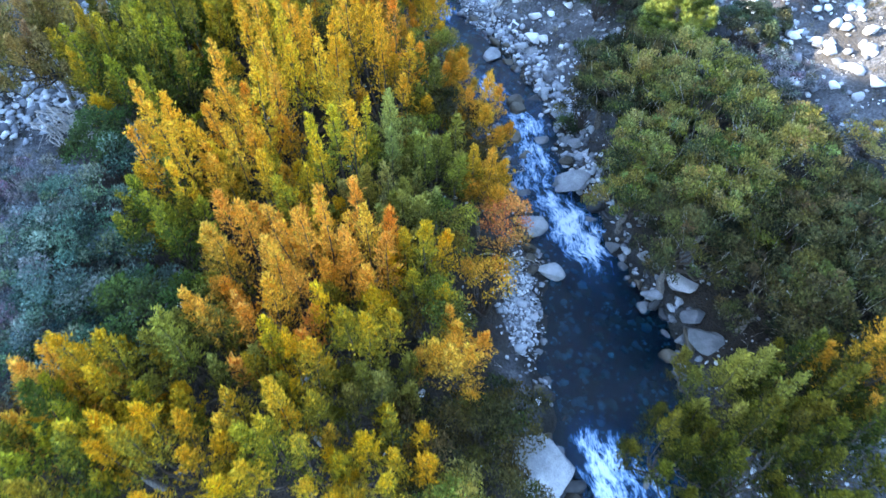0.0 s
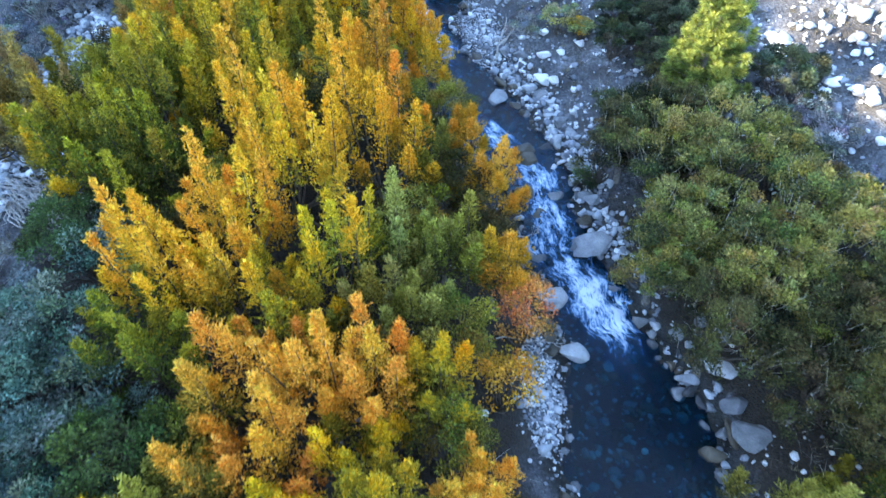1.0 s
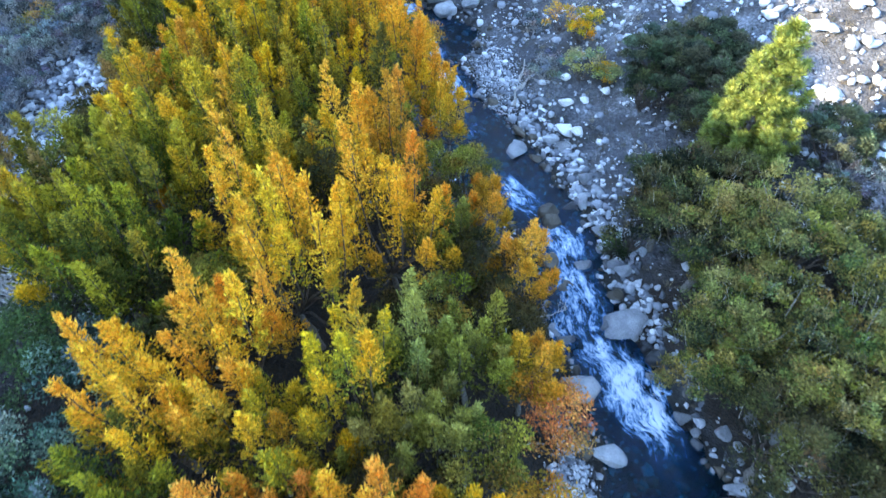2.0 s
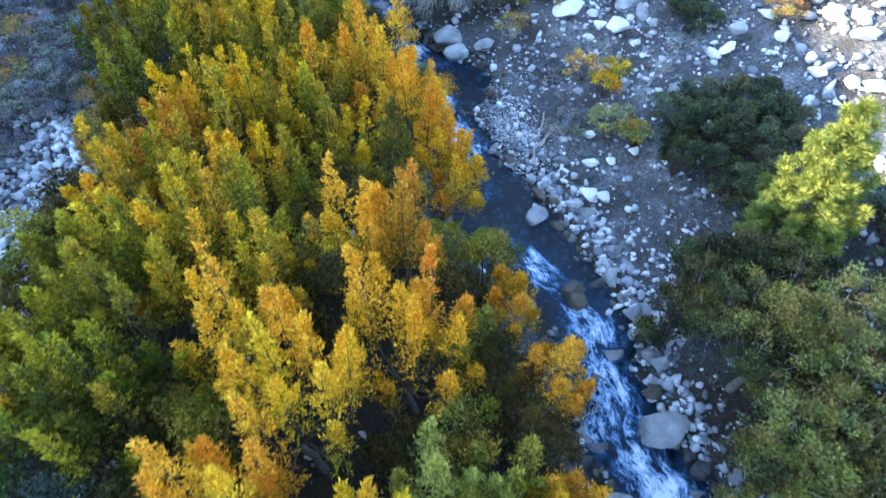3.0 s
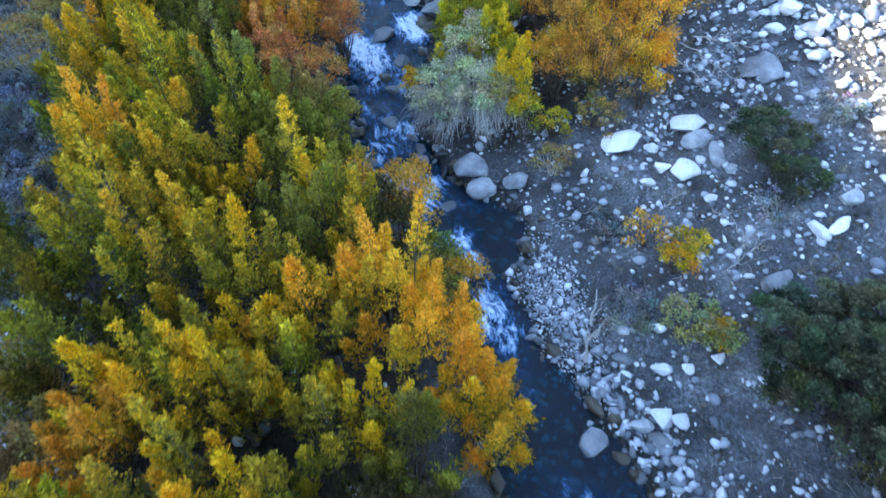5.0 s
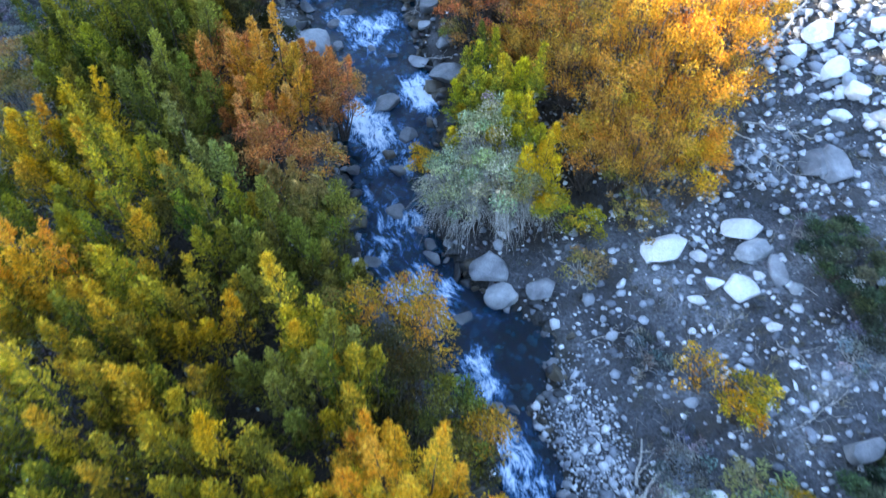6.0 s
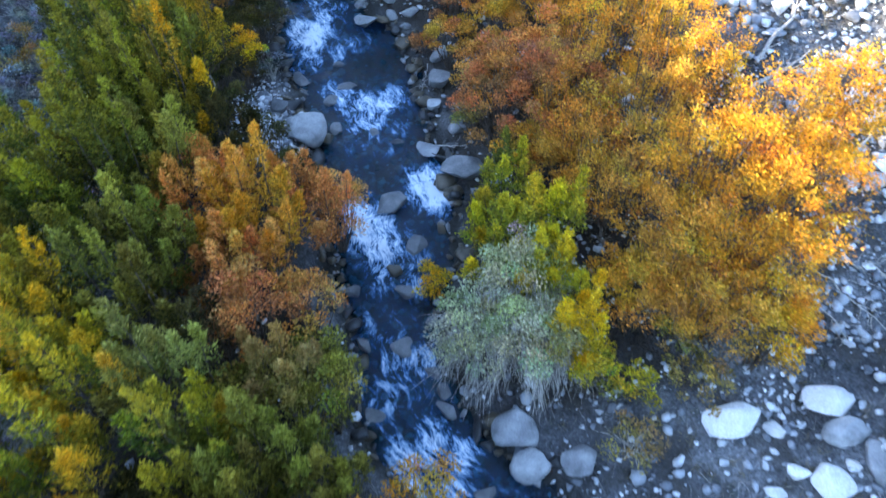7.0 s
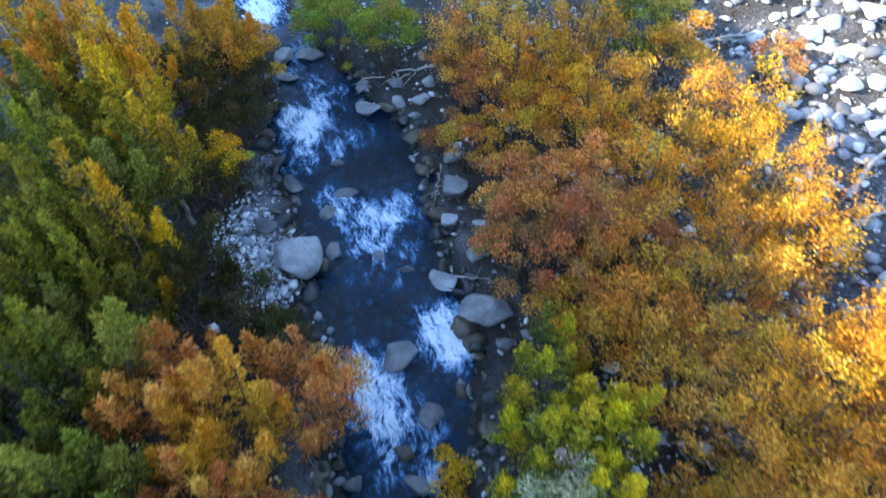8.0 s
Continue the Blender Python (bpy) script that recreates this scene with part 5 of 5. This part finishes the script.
bush(-14.92, 47.80, 1.3, 0.68, "sage")
bush(-17.15, 47.80, 1.3, 0.83, "sage")
bush(-22.18, 47.72, 0.8, 0.82, "sage")
bush(-20.19, 47.68, 1.1, 0.64, "sage")
bush(-18.47, 47.78, 2.4, 1.69, "tan")
loose_tree(1.89, 48.65, 4.2, 1.24, "bronze")
loose_tree(3.80, 48.68, 5, 1.92, "bronze")
bush(0.93, 48.73, 3, 1.05, "bronze")
bush(-19.61, 47.97, 1.2, 0.78, "sage")
tree(-13.92, 48.43, 6, 1.20, "green")
loose_tree(5.58, 49.61, 5.2, 1.16, "honey")
tree(-12.94, 48.84, 6.5, 1.33, "deep_olive")
bush(-21.67, 48.87, 1.1, 0.63, "sage")
tree(-12.09, 49.16, 6, 1.00, "deep_olive")
bush(-21.25, 49.01, 1.3, 0.74, "tan")
bush(-17.47, 49.12, 1.3, 0.94, "sage")
bush(-8.49, 49.48, 2.4, 1.00, "dark_olive")
bush(0.10, 49.81, 2.6, 1.11, "bronze")
bush(-16.05, 49.46, 0.8, 0.78, "sage")
bush(-22.86, 49.33, 0.8, 0.95, "sage")
loose_tree(1.40, 50.50, 5, 1.35, "bronze")
tree(-10.93, 50.10, 4, 1.06, "dark_olive")
loose_tree(4.53, 50.97, 5.5, 1.35, "honey")
bush(-16.29, 50.11, 1.5, 0.65, "sage")
tree(-11.88, 50.25, 6, 1.02, "amber_olive")
tree(-14.01, 50.20, 6.5, 1.42, "deep_olive")
bush(-20.47, 50.14, 1.0, 0.94, "sage")
bush(-9.57, 50.44, 2.6, 0.91, "dark_olive")
bush(-21.95, 50.11, 1.4, 0.95, "tan")
bush(-18.15, 50.24, 1.2, 0.70, "tan")
bush(1.36, 50.93, 4.5, 1.85, "rust_brown")
tree(-12.87, 50.44, 6.5, 1.30, "deep_olive")
bush(-19.22, 50.42, 1.0, 0.67, "sage")
bush(-17.15, 50.60, 1.4, 0.86, "sage")
bush(-22.69, 50.55, 0.9, 0.71, "sage")
bush(-20.41, 50.90, 1.2, 0.78, "sage")
bush(-0.60, 51.87, 4, 1.92, "rust_brown")
bush(-14.72, 51.49, 0.8, 0.75, "sage")
bush(-21.55, 51.34, 1.3, 0.88, "sage")
bush(-16.98, 51.41, 1.0, 0.76, "tan")
bush(-15.75, 51.45, 1.5, 0.83, "sage")
bush(-22.69, 51.31, 1.2, 0.89, "sage")
bush(-18.17, 51.72, 1.3, 0.88, "sage")
loose_tree(2.86, 52.48, 5.5, 1.25, "honey")
bush(-19.41, 51.82, 1.3, 0.71, "sage")
bush(-10.96, 52.33, 2.5, 0.88, "dark_olive")
tree(-12.56, 52.40, 5.5, 1.22, "olive")
bush(-22.13, 52.31, 1.0, 0.81, "sage")
bush(-23.48, 52.30, 0.8, 0.88, "sage")
tree(-13.85, 52.60, 6, 1.43, "green")
loose_tree(5.22, 53.42, 5, 0.97, "gold")
bush(-21.11, 52.37, 1.5, 0.65, "sage")
bush(-18.04, 52.58, 1.2, 0.79, "sage")
bush(1.35, 53.40, 4, 1.07, "rust")
bush(-16.97, 53.07, 1.4, 0.66, "sage")
bush(-1.77, 53.51, 1.2, 0.79, "olive_tan")
bush(-19.23, 52.98, 1.3, 0.76, "sage")
bush(0.10, 53.75, 3.5, 1.46, "rust")
bush(-1.35, 53.79, 3, 1.13, "rust")
tree(-15.36, 53.22, 6, 1.52, "olive")
bush(-20.32, 53.50, 1.2, 0.89, "tan")
bush(-22.32, 53.57, 1.3, 0.81, "sage")
loose_tree(4.32, 54.58, 4.5, 1.01, "bronze")
bush(-18.59, 53.71, 0.9, 0.63, "tan")
bush(-17.26, 53.84, 1.3, 0.92, "tan")
tree(-12.40, 54.33, 5.5, 1.29, "gold_green")
loose_tree(1.97, 55.31, 5, 1.37, "honey")
bush(-22.88, 53.98, 0.8, 0.62, "tan")
bush(-15.85, 54.39, 1.0, 0.89, "sage")
tree(-13.77, 55.00, 6, 1.54, "amber_olive")
bush(-22.46, 54.53, 1.1, 0.71, "sage")
bush(-16.92, 54.98, 1.2, 0.68, "tan")
bush(-18.25, 55.13, 1.1, 0.64, "sage")
bush(-20.58, 55.13, 1.4, 0.73, "sage")
bush(-12.62, 55.56, 2, 1.11, "dark_olive")
bush(-1.05, 55.98, 2, 1.02, "rust")
bush(-19.75, 55.26, 0.9, 0.74, "tan")
bush(-21.59, 55.19, 1.1, 0.63, "sage")
bush(-11.65, 55.79, 1.6, 1.11, "dark_olive")
tree(-15.41, 55.50, 6, 1.51, "deep_olive")
bush(-0.52, 56.69, 3.2, 1.31, "bronze")
bush(-17.54, 55.99, 1.2, 0.75, "sage")
bush(-20.32, 56.22, 1.0, 0.65, "tan")
bush(1.00, 57.25, 3.5, 1.22, "honey")
bush(-19.52, 56.49, 1.1, 0.73, "sage")
bush(4.28, 57.39, 3.5, 1.13, "bronze")
bush(-11.56, 56.90, 2, 0.82, "gold_bush")
bush(7.72, 57.49, 1.5, 0.87, "rust")
bush(-18.42, 56.66, 0.8, 0.79, "sage")
bush(-22.17, 56.44, 1.2, 0.73, "sage")
bush(-23.19, 56.59, 1.1, 0.75, "sage")
bush(-10.78, 57.25, 1.2, 0.84, "sage")
bush(-2.46, 57.82, 2.2, 1.18, "bronze")
tree(-15.39, 56.99, 6.5, 1.56, "rust_gold")
tree(-14.17, 57.67, 6.5, 1.56, "amber")
loose_tree(1.34, 58.50, 5.5, 1.53, "honey_orange")
bush(-22.69, 57.34, 1.0, 0.91, "sage")
bush(-19.60, 57.63, 1.5, 0.89, "sage")
bush(-20.90, 57.67, 1.0, 0.92, "sage")
loose_tree(-0.73, 58.72, 5, 1.66, "honey")
bush(-12.46, 58.31, 2.2, 1.19, "dark_olive")
bush(-1.76, 58.76, 3.5, 1.30, "rust_brown")
bush(3.53, 58.72, 4, 1.49, "olive")
tree(-17.03, 58.22, 6.5, 1.67, "rust_gold")
bush(-19.39, 58.41, 0.9, 0.62, "sage")
bush(-3.70, 59.19, 0.9, 0.70, "rust_brown")
bush(-15.85, 58.67, 1.1, 0.75, "sage")
bush(-23.63, 58.65, 1.5, 0.71, "tan")
bush(-21.88, 58.95, 1.0, 0.80, "sage")
bush(-13.43, 59.46, 3.5, 1.46, "dark_olive")
bush(-21.16, 59.11, 1.5, 0.73, "sage")
bush(-11.48, 59.66, 2.2, 1.34, "dark_olive")
loose_tree(-2.38, 60.80, 5, 1.57, "bronze")
bush(-2.58, 60.78, 2.6, 1.29, "rust_brown")
tree(-12.96, 60.70, 5, 1.71, "bronze")
bush(-11.99, 61.17, 2.8, 1.52, "dark_olive")
tree(-11.99, 61.57, 4.5, 1.37, "rust_gold")
bush(-11.49, 62.48, 3, 1.30, "bronze")
bush(-5.83, 63.16, 3.4, 1.50, "moss")
bush(-7.90, 64.10, 3.2, 1.59, "moss")
bush(-9.10, 65.60, 2.8, 1.12, "moss")


def pine_tree(x, y, height, radius):
    """A young pine with whorls of branches that end in round tufts of long needles."""
    rng = np.random.default_rng(77)
    base = rooted("pine_tree", x, y, "young yellow-green pine with tufted needles in sunlight", "tree", "")
    lean = np.array((-.1, .1, height))
    part("trunk", fast_mesh("trunk", *tubes([(bend(rng, (0, 0, -.1), lean, 8, .05), np.linspace(.13, .02, 8))], 8), BARK), base)
    branches, tufts, sizes = [], [], []
    for i in range(12):
        u = .12 + .88 * i / 11
        reach = radius * (1 - u) ** .75 + .12
        n = 8 if u < .8 else 5
        for k in range(n):
            a = k * 6.283 / n + i * 1.1 + rng.normal(0, .18)
            root = lean * u
            end = root + np.array((math.cos(a) * reach, math.sin(a) * reach, .25 + .35 * reach)) * rng.uniform(.8, 1.1)
            branches.append((bend(rng, root, end, 4, .04), (.035, .026, .018, .01)))
            for s in np.linspace(.45, 1, max(2, int(reach / .35))):
                tufts.append(root + (end - root) * s + rng.normal(0, .08, 3))
                sizes.append(rng.uniform(.26, .36))
    part("branch_whorl", fast_mesh("branch_whorl", *tubes(branches, 4), BARK), base, "many whorled branches", "stuff")
    at, way, tone = [], [], []
    for c, s in zip(tufts, sizes):
        n = 330
        d = rng.normal(0, 1, (n, 3)) + (0, 0, .35)
        d /= np.linalg.norm(d, axis=1, keepdims=True)
        at.append(c + d * .2 * rng.random((n, 1)))
        way.append(d * s)
        # needles that point up are coloured lighter, for light from above
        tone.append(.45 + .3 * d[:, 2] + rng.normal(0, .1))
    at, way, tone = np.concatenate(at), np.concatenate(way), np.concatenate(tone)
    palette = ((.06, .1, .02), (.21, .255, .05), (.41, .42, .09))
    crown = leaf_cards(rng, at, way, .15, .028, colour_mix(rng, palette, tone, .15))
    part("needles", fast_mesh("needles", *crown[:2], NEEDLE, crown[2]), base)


pine_tree(10.59, 24.84, 6.3, 1.85)


# ---- dry grass and twigs on the slope ----
def tussocks(name, label, seed, count, blades, height, colours, chance, wide=.022, spread=.65):
    """Many tufts of thin blades in one mesh."""
    x, y, rng = sprinkle(seed, count, chance, -20, 19, 2, 72)
    at = np.repeat(np.stack([x, y, ground(x, y) - .02], 1), blades, 0) + rng.normal(0, .08, (len(x) * blades, 3)) * (1, 1, 0)
    way = rng.normal(0, spread, (len(at), 3)) * (1, 1, min(1, .6 / spread)) + (0, 0, 1 if spread < 1 else .5)
    tone = np.repeat(rng.random(len(x)), blades)
    cards = leaf_cards(rng, at, way, height, wide, colour_mix(rng, colours, tone))
    ob = new(name, fast_mesh(name, *cards[:2], LEAF, cards[2]))
    return tagged(ob, label, "grass", kind="stuff")


def slope_chance(x, y):
    dr = x - bank_right(y)
    return np.clip(smooth(.8, 2.5, dr) * (.2 + .8 * (.5 + .5 * wave(x, y, 1.4, 9))) + .7 * (x < -13.5), 0, 1)


tussocks("dry_grass", "dry straw-coloured grass tufts between the stones", 31, 5200, 22, .3, ((.1, .085, .06), (.2, .17, .11), (.36, .3, .19)), slope_chance)
tussocks("twig_litter", "fallen grey twigs and stalks on the stones", 33, 9000, 6, .6, ((.14, .12, .1), (.3, .27, .24), (.58, .54, .5)), lambda x, y: np.clip(slope_chance(x, y) + .4 * (x < bank_left(y)) * (x > bank_left(y) - 2.5), 0, 1), .016, 2.4)
tussocks("low_herbs", "low grey-green herbs between the stones", 32, 4600, 26, .2, ((.035, .042, .03), (.1, .11, .08), (.22, .23, .18)), slope_chance)


# ---- dead wood ----
def dead_branch(name, label, x, y, heading, length, forks, seed, lift=.12, thick=.05):
    """A bleached fallen branch with side branches, lying on the ground."""
    rng = np.random.default_rng(seed)
    way = np.array((math.cos(radians(heading)), math.sin(radians(heading)), 0))
    start = np.array((x, y, 0))

    def lain(points, rise):
        points = points.copy()
        points[:, 2] = ground(points[:, 0], points[:, 1]) + rise
        return points - here

    stem = bend(rng, start, start + way * length, 9, length * .03)
    base = new(name)
    tagged(base, label, "dead wood", "dead branches")
    base.empty_display_size = .2
    base.location = (x, y, float(ground(x, y)))
    here = np.array(base.location)
    rise = np.linspace(lift * .4, lift, 9)
    part("stem", fast_mesh("stem", *tubes([(lain(stem, rise), np.linspace(thick, thick * .3, 9))], 6), DEAD), base)
    for k in range(forks):
        u = rng.uniform(.2, .95)
        root = start + way * length * u
        turn = radians(heading + rng.choice((-1, 1)) * rng.uniform(20, 60))
        end = root + np.array((math.cos(turn), math.sin(turn), 0)) * length * rng.uniform(.2, .5) * (1.1 - u * .5)
        path = lain(bend(rng, root, end, 6, .08), np.linspace(lift * u, lift * u + rng.uniform(0, .35), 6))
        part("side_branch", fast_mesh("side_branch", *tubes([(path, np.linspace(thick * .5, .006, 6))], 4), DEAD), base)
    return base


dead_branch("fallen_branch", "bleached forked branch on the gravel bar", 2.75, 31.24, 75, 2.5, 3, 3, 0.5, 0.085)
dead_branch("fallen_branch", "bleached forked branch on the gravel bar", 3.09, 31.95, 50, 1.6, 2, 4, 0.45, 0.06)
dead_branch("fallen_limb", "long bare bleached limb over bank rocks", -3.69, 62.96, 178, 3.29, 9, 5, 0.5, 0.06)
dead_branch("fallen_log", "pale fallen log on the sunny slope", 5.62, 60.32, -16, 2.43, 4, 6, 0.3, 0.09)
dead_branch("fallen_log", "pale fallen log on the sunny slope", 9.04, 52.72, 44, 2.80, 4, 7, 0.5, 0.1)
dead_branch("fallen_log", "pale fallen log on the sunny slope", 8.18, 51.38, 20, 2.50, 4, 8, 0.6, 0.1)
dead_branch("fallen_branch", "spray of bare bleached branches on cobbles", 8.76, 44.39, -33, 2.57, 9, 9, 0.35, 0.04)
dead_branch("fallen_branch", "spray of bare bleached branches on cobbles", 8.34, 44.13, -56, 3.01, 9, 10, 0.3, 0.035)
dead_branch("fallen_branch", "spray of bare bleached branches on cobbles", 8.04, 43.49, -67, 2.15, 7, 11, 0.25, 0.03)
dead_branch("fallen_log", "pale fallen log on the sunny slope", 10.60, 47.67, 45, 2.63, 3, 12, 0.5, 0.08)
dead_branch("dead_twigs", "bare grey twigs on stony ground", 7.52, 33.35, 28, 1.38, 8, 13, 0.15, 0.02)
dead_branch("dead_twigs", "bare grey twigs on stony ground", 7.76, 36.15, -77, 2.15, 8, 14, 0.15, 0.02)
dead_branch("dead_twigs", "bare grey twigs on stony ground", 2.40, 37.48, 1, 1.76, 8, 15, 0.15, 0.02)
dead_branch("dead_twigs", "bare grey twigs on stony ground", 7.75, 33.42, 56, 1.17, 8, 16, 0.15, 0.02)
dead_branch("dead_twigs", "bare grey twigs on stony ground", 6.14, 36.60, 32, 1.22, 8, 17, 0.15, 0.02)
dead_branch("fallen_branch", "bare grey branch over the water's edge", 1.46, 14.46, 1, 2.51, 8, 18, 0.7, 0.03)
dead_branch("fallen_branch", "bare grey branch over the water's edge", 1.90, 19.17, 22, 2.01, 6, 19, 0.7, 0.03)
dead_branch("fallen_branch", "bare grey branch over the water's edge", -3.18, 52.97, -16, 1.41, 4, 20, 0.4, 0.03)
dead_branch("fallen_branch", "bare grey branch over the water's edge", -3.51, 58.49, -97, 2.12, 4, 21, 0.2, 0.03)
random.seed(4)
for k in range(46):
    # driftwood raft beside the dry channel
    dead_branch("driftwood_stick", "bleached driftwood stick in a heap", -15.73 + random.uniform(-.7, .9), 19.56 + random.uniform(-1.2, .3), random.uniform(-50, 0), random.uniform(1.5, 3.0), 1, 100 + k, random.uniform(.1, .5), random.uniform(.025, .045))
